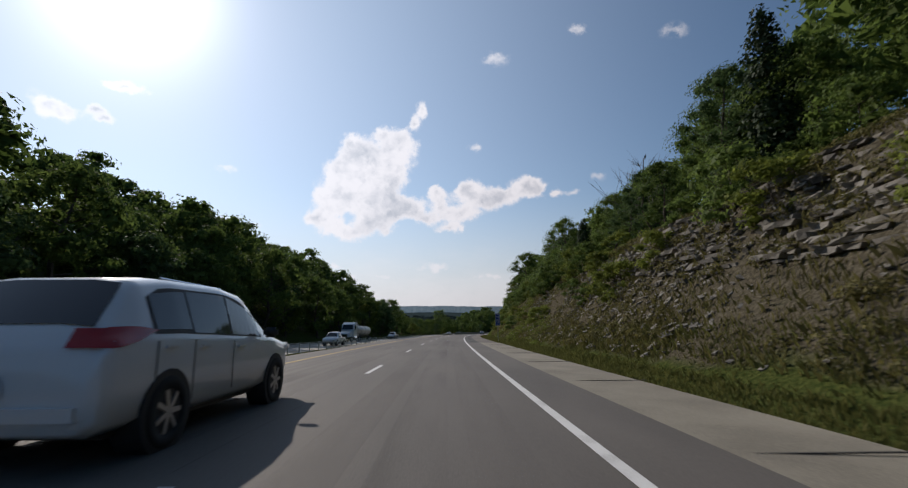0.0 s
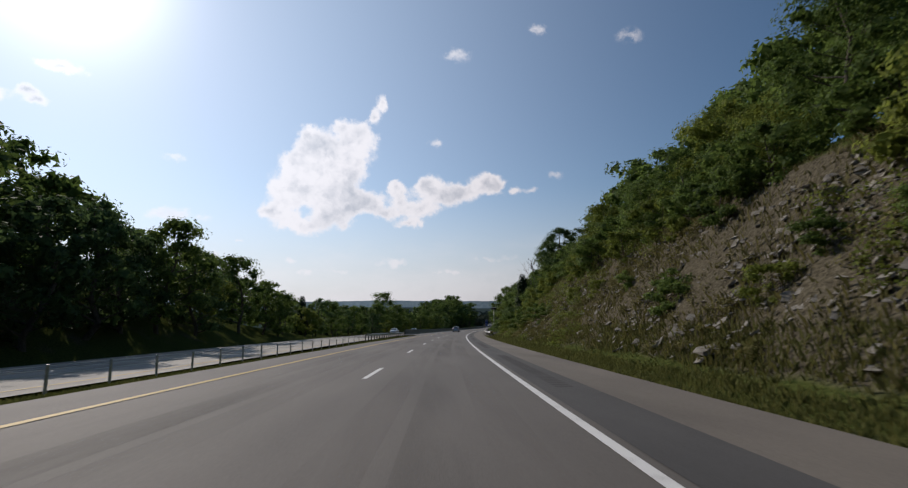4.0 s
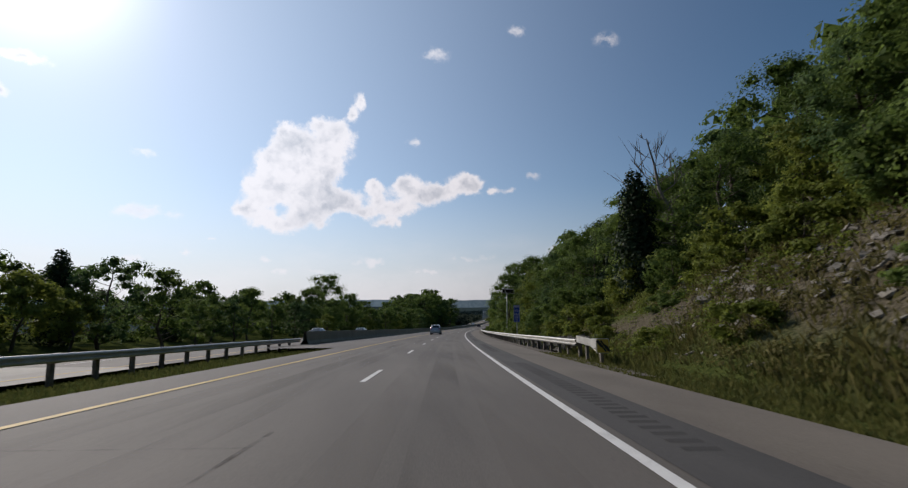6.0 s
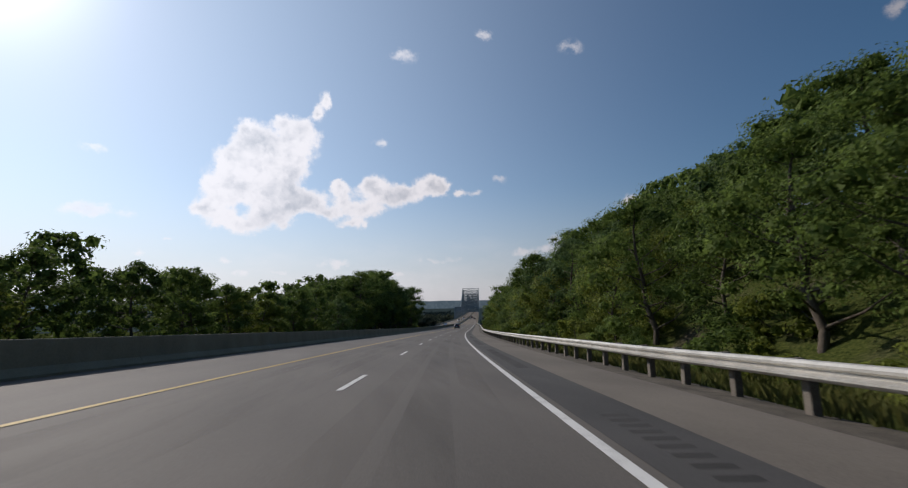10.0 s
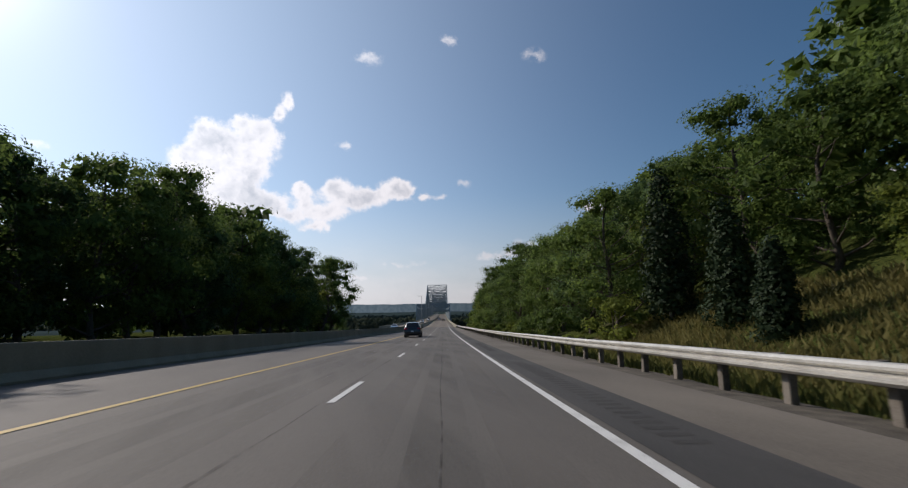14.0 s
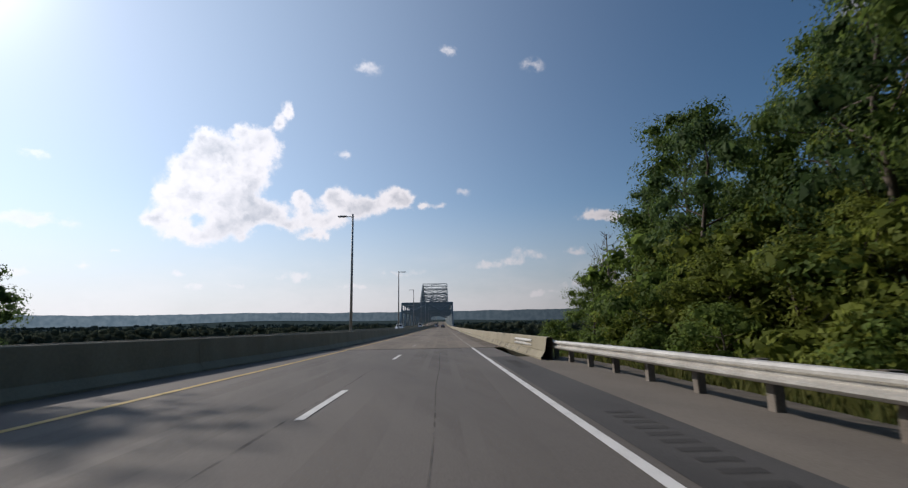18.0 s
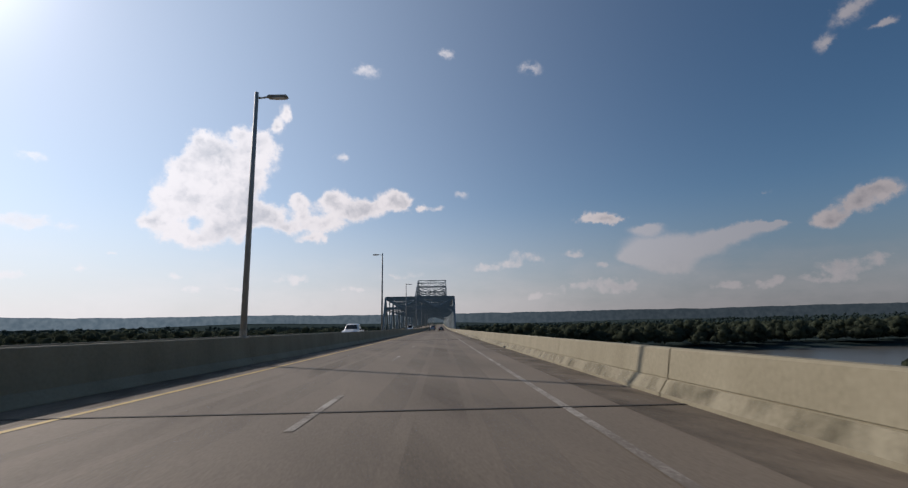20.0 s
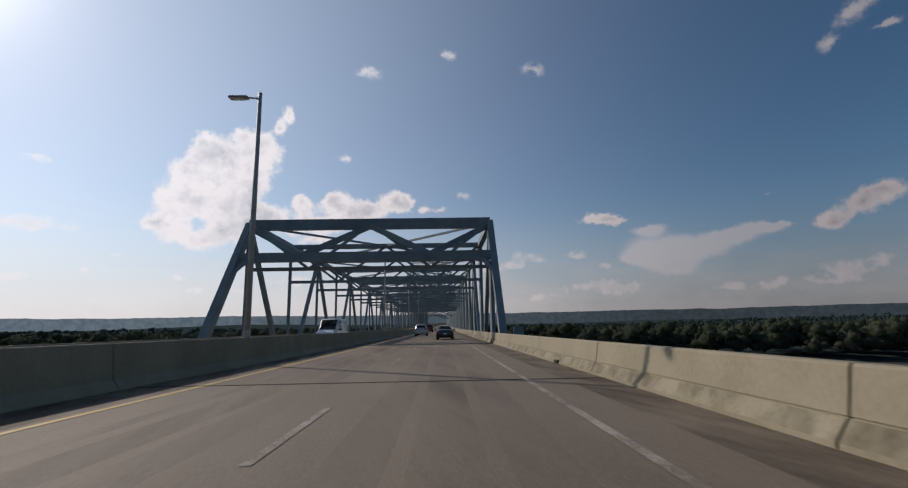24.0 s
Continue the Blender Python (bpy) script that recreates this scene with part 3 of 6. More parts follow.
def terrain(s, d):
    """Height of the ground over the road's own height there, for arrays of s and d."""
    zr = np.interp(s, _s, _pz)
    # to the right
    cut = np.interp(d, [4.6, 5.6, 7.0, 9.5, 12.5, 15, 48, 80, 200], [-0.12, -0.25, -0.1, 2.3, 6.6, 7.6, 24, 30, 30])
    wood = np.interp(d, [4.6, 6.5, 9, 12, 40, 80, 200], [-0.12, -0.3, -0.5, 0.6, 14, 26, 30])
    k = np.clip((s - 165) / 60, 0, 1)
    right = cut * (1 - k) + wood * k
    # to the left: own road, median, the other road, its bank
    k2 = np.clip((s - 175) / 50, 0, 1)
    hill = np.interp(-d, [7, 10, 13, 14, 25, 27, 30, 55, 100, 200], [-0.12, -0.5, -0.95, -0.97, -1.0, -1.3, 0.3, 15, 20, 20])
    flat = np.interp(-d, [7, 10, 13, 14, 25, 27, 30, 60, 100, 200], [-0.12, -0.25, -0.36, -0.36, -0.4, -0.9, -0.9, 0.5, 1, 1])
    k3 = np.clip((s - 158) / 64, 0, 1)
    left = hill * (1 - k3) + flat * k3
    z = np.where(d > 0, right, left)
    z = np.where((d < 4.7) & (d > -7.2), -0.1, z)
    # beyond the abutment the land drops to the valley floor
    side = np.clip((np.abs(d + 7) - 12) / 30, 0, 1)
    drop = np.clip((s - BRIDGE + 8 - 25 * side * (d > 0)) / 60, 0, 1)
    drop = drop * drop * (3 - 2 * drop)
    far = np.sqrt(np.clip(s - 700, 0, None) ** 2 + d ** 2)
    hills = np.clip((far - 1700) / 1300, 0, 1)
    land = VALLEY + hills * (36 + 9 * np.sin(d / 420.0 + s / 900.0) + 6 * np.sin(d / 170.0 + 1.3))
    # the river bed runs across under the truss and along the right
    river = np.clip(1 - np.abs(s - 830) / 124, 0, 1)
    land = land - np.clip(river * 4, 0, 1) * 9
    out = (zr + z) * (1 - drop) + land * drop
    wide = np.clip((np.abs(d) - 150) / 300, 0, 1)
    return out * (1 - wide) + np.where(s < 640, np.maximum(out, land), land) * wide - zr


def ground_z(s, d):
    return float(terrain(np.array([s]), np.array([d]))[0])


gs = np.concatenate([[-400, -300, -200, -120, -80, -50], np.arange(-30, 200, 1.5), np.arange(200, 700, 5), np.arange(700, 1200, 25), np.arange(1200, 4900, 90)])
gd = np.concatenate([-np.geomspace(4200, 70, 36), -np.arange(65, 28, -3), [-27, -25.4, -24, -19, -14.2, -13.6, -12, -10.5, -9, -7.8, -7.2, -6.9, -3, 0, 3, 4.55, 4.8],
                     np.arange(5.3, 16, 0.7), np.arange(16, 50, 2.5), np.geomspace(52, 4200, 40)])
SS, DD = np.meshgrid(gs, gd, indexing="ij")
ZZ = terrain(SS.ravel(), DD.ravel())
bump_k = np.clip((DD.ravel() - 6.0) / 3, 0, 1) + np.clip((-DD.ravel() - 27) / 5, 0, 1)
near_k = (np.abs(DD.ravel()) < 60) & (SS.ravel() < 620) & (bump_k > 0)
lump = np.zeros(len(ZZ))
ii = np.where(near_k)[0]
sf, df = SS.ravel(), DD.ravel()
lump[ii] = nz(sf[ii] * 0.35, df[ii] * 0.35, 0.0) * 0.55 + nz(sf[ii] * 1.1, df[ii] * 1.1, 3.0) * 0.28
ZZ = ZZ + lump * np.minimum(bump_k, 1)
gv = at_np(sf, df, ZZ)
n_s, n_d = SS.shape
idx = np.arange(n_s * n_d).reshape(n_s, n_d)
gf = np.stack([idx[:-1, :-1], idx[:-1, 1:], idx[1:, 1:], idx[1:, :-1]], -1).reshape(-1, 4)
ground = new("ground", mesh_from("ground", gv, gf, (M["ground"],), True))
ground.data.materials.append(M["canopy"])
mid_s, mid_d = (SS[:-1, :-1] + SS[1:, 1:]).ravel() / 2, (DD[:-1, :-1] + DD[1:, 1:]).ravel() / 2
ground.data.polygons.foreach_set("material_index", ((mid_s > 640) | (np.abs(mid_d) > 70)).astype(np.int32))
tagged(ground, "grassy roadside banks, wooded valley and far hills", "ground", kind="structure")

# ---------------------------------------------------------------- river
rv = at_np(np.array([640.0, 640, 1000, 1000]), np.array([-3800.0, 3800, 3800, -3800]), np.zeros(4))
rv[:, 2] = VALLEY - 2.2
water = tagged(new("water", mesh_from("water", rv, [(0, 1, 2, 3)], (M["water"],))), "wide dull grey-brown river below the bridge", "river", kind="structure")

# ---------------------------------------------------------------- far ridge
rv, rf = [], []
base_z = float(axis(BRIDGE)[2])
for k in range(721):
    az = radians(-100 + 200 * k / 720)
    crest = 50 + 7 * noise.noise((k * 0.02, 4, 0)) + 3.2 * noise.noise((k * 0.11, 0, 0)) + 2.4 * noise.noise((k * 0.55, 0, 7))
    c = at(700, -7, 0)
    x, y = c.x + 2620 * math.sin(az + 0.28), c.y + 2620 * math.cos(az + 0.28)
    rv += [(x, y, base_z - 40), (x, y, base_z + crest)]
    if k:
        rf.append((2 * k - 2, 2 * k, 2 * k + 1, 2 * k - 1))
tagged(new("backdrop", mesh_from("backdrop", rv, rf, (M["hazed_hills"],))), "low blue-green ridge along the horizon, haze painted into its glow", "hills", kind="structure")

# ---------------------------------------------------------------- carriageways
road = ribbon("road", -300, BRIDGE, [(-7.25, -0.02), (-5.5, 0), (0, 0), (3.05, 0)], M["asphalt"], 4, kind="structure", label="worn grey asphalt carriageway with two lanes")
road["category"] = "road"
shoulder = ribbon("shoulder", 41, BRIDGE - 8, [(3.05, 0.0), (4.85, -0.05), (4.95, -0.14)], M["shoulder"], 4, kind="structure", label="pale worn asphalt shoulder beside the lane")
shoulder["category"] = "road shoulder"
conc = ribbon("shoulder_concrete", -300, 41, [(3.05, 0.0), (4.95, -0.05), (5.05, -0.16)], M["concrete"], 4, kind="structure", label="buff concrete shoulder slabs with open joints")
conc["category"] = "road shoulder"
rumble = ribbon("rumble_strip_asphalt", 41, BRIDGE - 8, [(2.02, 0.006), (3.05, 0.006)], M["asphalt_dark"], 4, parent=road, label="dark asphalt band along the edge")


gravel = ribbon("gravel_verge", 188, 546, lambda s: [(4.9, -0.10), (5.5, -0.13), (6.35, -0.22 + 0.03 * math.sin(s))], M["gravel"], 2, kind="structure", label="dark gravel strip under the guard rail")
gravel["category"] = "verge"


def other_side(s):
    """Inner edge of the opposite carriageway."""
    return float(np.interp(s, [0, 180, 260, 470, BRIDGE], [-13.7, -13.7, -12.2, -12.2, -7.7]))


def opp_z(s):
    return float(np.interp(s, [0, 140, 225, 300], [-0.85, -0.85, -0.22, -0.08]))


def opposite(s):
    a = other_side(s)
    z = opp_z(s)
    return [(a - 11.6, z - 0.06), (a - 6, z), (a, z)]


opp = ribbon("road_opposite", -300, 196, opposite, M["pale_concrete"], 4, kind="structure", label="pale concrete carriageway beyond the grass median")
opp["category"] = "road"
opp = ribbon("road_opposite", 196, BRIDGE, opposite, M["asphalt"], 4, kind="structure", label="opposite asphalt carriageway beyond the median")
opp["category"] = "road"
paved = ribbon("median_pavement", 205, BRIDGE, lambda s: [(other_side(s), -0.06), (-7.25, -0.03)], M["asphalt"], 4, kind="structure", label="paved median strip beside the barrier")
paved["category"] = "median"


def stripe(name, s0, s1, d, w, mat, parent=road, z=0.009):
    dd = d if callable(d) else (lambda s: d)
    zz = z if callable(z) else (lambda s: z)
    return ribbon(name, s0, s1, lambda s: [(dd(s) - w / 2, zz(s)), (dd(s) + w / 2, zz(s))], mat, 4, parent=parent)


stripe("edge_line", -300, BRIDGE, 1.83, 0.14, M["white_line"])
stripe("yellow_line", -300, BRIDGE, -5.45, 0.16, M["yellow_line"])
stripe("yellow_line", -300, BRIDGE, lambda s: other_side(s) - 1.2, 0.15, M["yellow_line"], opp, lambda s: opp_z(s) + 0.012)
stripe("edge_line", -300, BRIDGE, lambda s: other_side(s) - 8.6, 0.15, M["white_line"], opp, lambda s: opp_z(s) - 0.01)
PERIOD, DASH = 11.57, 2.9
PHASE = 12.3 + PERIOD
k = PHASE - 8 * PERIOD
while k < BRIDGE - 4:
    stripe("lane_dash", k, k + DASH, -1.83, 0.13, M["white_line"])
    stripe("lane_dash", k, k + DASH, other_side(k) - 4.9, 0.13, M["white_line"], opp, lambda s: opp_z(s) + 0.012)
    k += PERIOD
# a seam and cracks
for a, e in ((4, 31), (60, 97), (140, 181), (231, 262), (300, 347), (412, 470), (500, 541)):
    ribbon("seam", a, e, lambda s: [(-1.99 + 0.03 * math.sin(s), 0.004), (-1.977 + 0.03 * math.sin(s * 1.02), 0.004)], M["crack"], 1, parent=road)
ribbon("seam", 396, BRIDGE, lambda s: [(-0.02 + 0.02 * math.sin(s * 0.7), 0.0045), (0.005 + 0.02 * math.sin(s * 0.7), 0.0045)], M["crack"], 1, parent=road)
ribbon("oil_streak", -100, BRIDGE, [(-0.34, 0.003), (0.34, 0.003)], M["oil_stain"], 6, parent=road)
ribbon("oil_streak", -100, BRIDGE, [(-3.95, 0.003), (-3.3, 0.003)], M["oil_stain"], 6, parent=road)
for d1 in (-4.5, -2.8, -0.85, 0.85):
    ribbon("wheel_track", -100, BRIDGE, [(d1 - 0.3, 0.0025), (d1 + 0.3, 0.0025)], M["polish"], 6, parent=road)
for k in range(7):
    s = 40 + k * 71 + random.uniform(-9, 9)
    w = random.choice([(-1.7, 1.7), (-5.3, -2.0)])
    ribbon("crack", s, s + 0.02, [(w[0], 0.004), (w[0] * 0.6 + w[1] * 0.4, 0.004), (w[1], 0.004)], M["crack"], 1, parent=road)
# rumble grooves along the dark band
groove = mesh_from("rumble_groove", [(-0.19, -0.07, 0), (0.19, -0.07, 0), (0.19, 0.07, 0), (-0.19, 0.07, 0), (-0.17, -0.03, -0.001), (0.17, -0.03, -0.001), (0.17, 0.03, -0.001), (-0.17, 0.03, -0.001)],
                   [(0, 1, 5, 4), (1, 2, 6, 5), (2, 3, 7, 6), (3, 0, 4, 7), (4, 5, 6, 7)], (M["joint"],))
gvs, gfs = [], []
s = 45.0
base = np.array([v.co[:] for v in groove.vertices])
fb = np.array([p.vertices[:] for p in groove.polygons])
while s < BRIDGE - 10:
    if (s % 18) < 11:
        h = float(axis(s)[3])
        p = at(s, 2.55, 0.011)
        r = base @ np.array([[math.cos(h), math.sin(h), 0], [-math.sin(h), math.cos(h), 0], [0, 0, 1]]) + np.array(p)
        gfs.append(fb + len(gvs) * 8)
        gvs.append(r)
    s += 0.32
gr = new("rumble_grooves", mesh_from("rumble_grooves", np.concatenate(gvs), np.concatenate(gfs), (M["groove"],)))
gr.parent = road
tagged(gr, "milled rumble grooves", kind="stuff")
# joints across the concrete shoulder
s = -20.0
while s < 41:
    b = bmesh.new()
    box(b, 0, 0, 0, 2.9, 0.03, 0.012)
    j = part("joint", b, M["joint"], conc)
    p = at(s, 3.55, -0.012)
    j.matrix_world = pose(p.x, p.y, p.z, 0, 0.0, turn_at(s))
    s += 6.1


# ---------------------------------------------------------------- guard rails
def wave(d0, z0, sgn=1):
    """Section of a corrugated beam, facing the road on its left (sgn 1) or right."""
    pts = [(0.04, 0.155), (0.0, 0.14), (-0.04, 0.10), (-0.04, 0.06), (0.03, 0.02), (0.03, -0.02), (-0.04, -0.06), (-0.04, -0.10), (0.0, -0.14), (0.04, -0.155)]
    out = [(d0 + sgn * a, z0 + b) for a, b in pts]
    return out + [(d0 + sgn * (a + 0.006), z0 + b) for a, b in pts[::-1]]


def guard_rail(s0, s1, d, zrel, label, sgn=1, step=1.81):
    """A corrugated rail on timber or steel posts."""
    dd = d if callable(d) else (lambda s: d)
    rail = empty("guard_rail", Matrix.Translation(at(s0, dd(s0), zrel - 0.6)), label, "guard rail")
    inv = rail.matrix_world.inverted()
    a = s0
    while a < s1 - 0.5:
        e = min(a + 7.62, s1)
        o = ribbon("beam", a, e, lambda s: wave(dd(s), zrel + noise.noise((s * 0.12, d0z, 0)) * 0.02, sgn), M["steel"], 1.9, closed=True)
        o.parent, o.matrix_parent_inverse = rail, inv
        a = e
    b = bmesh.new()
    box(b, 0, 0, -0.55, 0.15, 0.18, 1.25, 0.01)
    box(b, -0.17 * sgn, 0, 0.0, 0.19, 0.14, 0.33, 0.008)
    first = part("post", b, M["post"], None)
    first.parent, first.matrix_parent_inverse = rail, inv
    s = s0 + 0.4
    while s < s1:
        o = first if s < s0 + 0.5 else first.copy()
        if o is not first:
            scene.collection.objects.link(o)
        p = at(s, dd(s) + sgn * 0.31, zrel)
        o.matrix_basis = pose(p.x, p.y, p.z, random.uniform(-1.5, 1.5), random.uniform(-2, 2), turn_at(s) + random.uniform(-2, 2))
        s += step
    return rail


d0z = 0.0
RAIL_D = 5.62
rail_right = guard_rail(196.0, 549.0, lambda s: float(np.interp(s, [196, 215, 500, 549], [5.95, RAIL_D, RAIL_D, 4.0])), 0.52, "galvanised corrugated guard rail on weathered posts beside the shoulder")
rail_left = guard_rail(183.0, 212.0, lambda s: float(np.interp(s, [183, 212], [-12.9, -12.0])), 0.30, "short guard rail leading to the median barrier", -1)

# end terminal with striped face
term = empty("rail_terminal", pose(*at(192.6, 5.95, 0.0), 0, 0, turn_at(193)), "galvanised guard rail end terminal with a yellow striped face", "guard rail end")
b = bmesh.new()
box(b, 0.0, 1.7, 0.52, 0.05, 3.3, 0.30, 0.01)
box(b, 0.03, 0.55, 0.52, 0.2, 1.0, 0.36, 0.02)
part("channel", b, M["steel"], term)
b = bmesh.new()
box(b, 0.05, 0.0, 0.5, 0.5, 0.12, 0.56, 0.03)
part("impact_head", b, M["steel"], term)
b = bmesh.new()
box(b, 0.05, -0.07, 0.5, 0.44, 0.012, 0.5)
face = part("face", b, M["sign_yellow"], term, "yellow reflective face")
for k in range(4):
    b = bmesh.new()
    box(b, 0, 0, 0, 0.07, 0.008, 0.52 if k in (1, 2) else 0.3)
    o = part("stripe", b, M["sign_black"], face)
    o.matrix_basis = pose(-0.1 + 0.11 * k, -0.081, 0.5 + (0.08 if k == 0 else -0.08 if k == 3 else 0), 0, -38, 0)
for y in (0.35, 2.2):
    b = bmesh.new()
    box(b, 0.12, y, 0.1, 0.12, 0.15, 1.0, 0.008)
    part("post", b, M["post"], term)
b = bmesh.new()
tube(b, (0.1, 0.4, 0.12), (0.08, 2.4, 0.5), 0.012, sides=6)
part("anchor_cable", b, M["steel"], term)

# ---------------------------------------------------------------- cable barrier in the grass median
cable = empty("cable_barrier", Matrix.Translation(at(-30, -12.2, -0.9)), "steel cable barrier on slim posts in the grass median", "cable barrier")
inv = cable.matrix_world.inverted()
b = bmesh.new()
box(b, 0, 0, 0.2, 0.06, 0.09, 1.3, 0.006)
box(b, 0, 0, 0.80, 0.065, 0.1, 0.05, 0.006)
first = part("post", b, M["steel"])
first.parent, first.matrix_parent_inverse = cable, inv
s = -30.0
while s < 176:
    o = first if s < -29 else first.copy()
    if o is not first:
        scene.collection.objects.link(o)
    p = at(s, -12.2, -0.68)
    o.matrix_basis = pose(p.x, p.y, p.z, random.uniform(-2, 2), random.uniform(-2, 2), turn_at(s))
    s += 2.6
for z in (-0.15, 0.01, 0.12):
    o = ribbon("wire_rope", -60, 178, [(-12.2 + 0.012 * math.cos(q), z + 0.012 * math.sin(q)) for q in (0, 1.57, 3.14, 4.71)], M["steel"], 2.6, closed=True)
    o.parent, o.matrix_parent_inverse = cable, inv


# ---------------------------------------------------------------- median barrier
def jersey(c, h, base=-0.06):
    return [(c - 0.34, base), (c - 0.34, base + 0.08), (c - 0.17, base + 0.3), (c - 0.1, h - 0.02), (c - 0.08, h), (c + 0.08, h), (c + 0.1, h - 0.02), (c + 0.17, base + 0.3), (c + 0.34, base + 0.08), (c + 0.34, base)]


def median(s):
    return float(np.interp(s, [200, 260, 470, BRIDGE, 2000], [-11.7, -11.4, -11.2, -7.3, -7.3]))


barrier = empty("median_barrier", Matrix.Translation(at(212, median(212), 0)), "weathered concrete median barrier in long cast sections", "barrier")
inv = barrier.matrix_world.inverted()
a = 212.0
while a < 1380:
    e = a + (12.2 if a < 900 else 60)
    o = ribbon("section", a, e - 0.025, lambda s: jersey(median(s), 1.0), M["barrier"], 6.1, closed=False)
    o.parent, o.matrix_parent_inverse = barrier, inv
    a = e

# ---------------------------------------------------------------- bridge
END = 1420.0
deck = ribbon("bridge_deck", BRIDGE, END, [(-19.0, -0.5), (-19.0, 0.0), (-7.3, 0.004), (3.9, 0.0), (3.9, -0.5)], M["deck"], 6, kind="structure", label="grey concrete bridge deck with faint wheel tracks")
deck["category"] = "bridge deck"
stripe("edge_line", BRIDGE, END, 1.86, 0.13, M["worn_line"], deck)
stripe("yellow_line", BRIDGE, END, -5.5, 0.13, M["yellow_line"], deck)
k = PHASE + 40 * PERIOD
while k < 1100:
    if k > BRIDGE:
        stripe("lane_dash", k, k + DASH, -1.83, 0.12, M["worn_line"], deck)
        stripe("lane_dash", k, k + DASH, -12.9, 0.13, M["white_line"], deck)
    k += PERIOD
for s in (553.0, 592, 631, 670, 712.7, 742, 780, 820):
    b = bmesh.new()
    box(b, 0, 0, 0, 22.8, 0.07, 0.014)
    o = part("expansion_joint", b, M["joint"], deck)
    p = at(s, -7.5, 0.006)
    o.matrix_world = pose(p.x, p.y, p.z, 0, 0, turn_at(s))


ribbon("oil_streak", BRIDGE, END, [(-0.36, 0.004), (0.36, 0.004)], M["oil_stain"], 6, parent=deck)
ribbon("oil_streak", BRIDGE, END, [(-3.95, 0.004), (-3.3, 0.004)], M["oil_stain"], 6, parent=deck)
for d1 in (-4.5, -2.8, -0.85, 0.85):
    ribbon("wheel_track", BRIDGE, END, [(d1 - 0.3, 0.003), (d1 + 0.3, 0.003)], M["polish"], 6, parent=deck)
ribbon("gutter_dirt", BRIDGE, 900, [(2.7, 0.006), (3.66, 0.006)], M["dirt_stain"], 6, parent=deck)
ribbon("gutter_dirt", BRIDGE, 900, [(-6.92, 0.006), (-5.7, 0.006)], M["dirt_stain"], 6, parent=deck)


def parapet_section(c, sgn, h=0.79):
    return [(c - sgn * 0.30, -0.02), (c - sgn * 0.30, 0.06), (c - sgn * 0.155, 0.27), (c - sgn * 0.125, 0.275), (c - sgn * 0.125, 0.292), (c - sgn * 0.138, 0.297), (c - sgn * 0.055, h - 0.03), (c - sgn * 0.03, h), (c + sgn * 0.14, h), (c + sgn * 0.16, h - 0.03), (c + sgn * 0.18, -0.45)]


for c, sgn, label in ((3.98, 1, "sunlit buff concrete bridge parapet with dark joints"), (-19.0, -1, "shaded concrete parapet on the far side of the bridge")):
    par = empty("parapet", Matrix.Translation(at(545, c, 0)), label, "parapet")
    inv = par.matrix_world.inverted()
    a = 543.06
    while a < END - 20:
        e = a + (7.11 if a < 860 else 40)
        o = ribbon("section", a, e - 0.035, parapet_section(c, sgn)[:: sgn], M["barrier"], 3.9, closed=True)
        o.parent, o.matrix_parent_inverse = par, inv
        a = e
    if sgn == 1:
        # drain mouths in the foot
        for s in (611, 628.6, 647, 664.5, 682, 700, 717.0, 736):
            b = bmesh.new()
            box(b, 0, 0, 0, 0.1, 0.42, 0.1, 0.01)
            o = part("drain_mouth", b, M["joint"], None)
            p = at(s, 3.67, 0.06)
            o.parent, o.matrix_parent_inverse = par, inv
            o.matrix_basis = pose(p.x, p.y, p.z, 0, 0, turn_at(s))
        # grime over the sloping foot, and small dark marks on the face
        for s0, s1 in ((545, 620), (620, 700), (700, 780)):
            o = ribbon("grime", s0, s1, [(c - 0.304, 0.064), (c - 0.160, 0.273)], M["wall_stain"], 3.9)
            o.parent, o.matrix_parent_inverse = par, inv
        for s, z, kind in ((654.6, 0.62, 1), (657.2, 0.60, 1), (660.4, 0.62, 1), (678.0, 0.42, 0), (684.0, 0.48, 1), (688.4, 0.45, 1), (633.0, 0.5, 1)):
            b = bmesh.new()
            for j in range(7 if kind == 0 else 3):
                ang = random.uniform(-0.7, 0.7) + (1.57 if j % 3 == 0 else 0.35)
                ln = random.uniform(0.09, 0.2) if kind == 0 else random.uniform(0.05, 0.11)
                y0, z0 = random.uniform(-0.22, 0.22), random.uniform(-0.07, 0.08)
                pts = [(y0 + ln * u * math.cos(ang) + random.uniform(-0.012, 0.012), z0 + ln * u * math.sin(ang)) for u in (-1, -0.4, 0.3, 1)]
                for (ya, za), (yb, zb) in zip(pts, pts[1:]):
                    w = random.uniform(0.008, 0.016)
                    b.faces.new([b.verts.new((-(0.0) + 0.163 * zz - 0.004, yy, zz)) for yy, zz in ((ya, za - w), (yb, zb - w), (yb, zb + w), (ya, za + w))])
            o = part("face_mark", b, M["dark_mark"], None)
            p = at(s, c - 0.138 + 0.168 * (z - 0.297) - 0.002, z)
            o.parent, o.matrix_parent_inverse = par, inv
            o.matrix_basis = pose(p.x, p.y, p.z, 0, 0, turn_at(s))
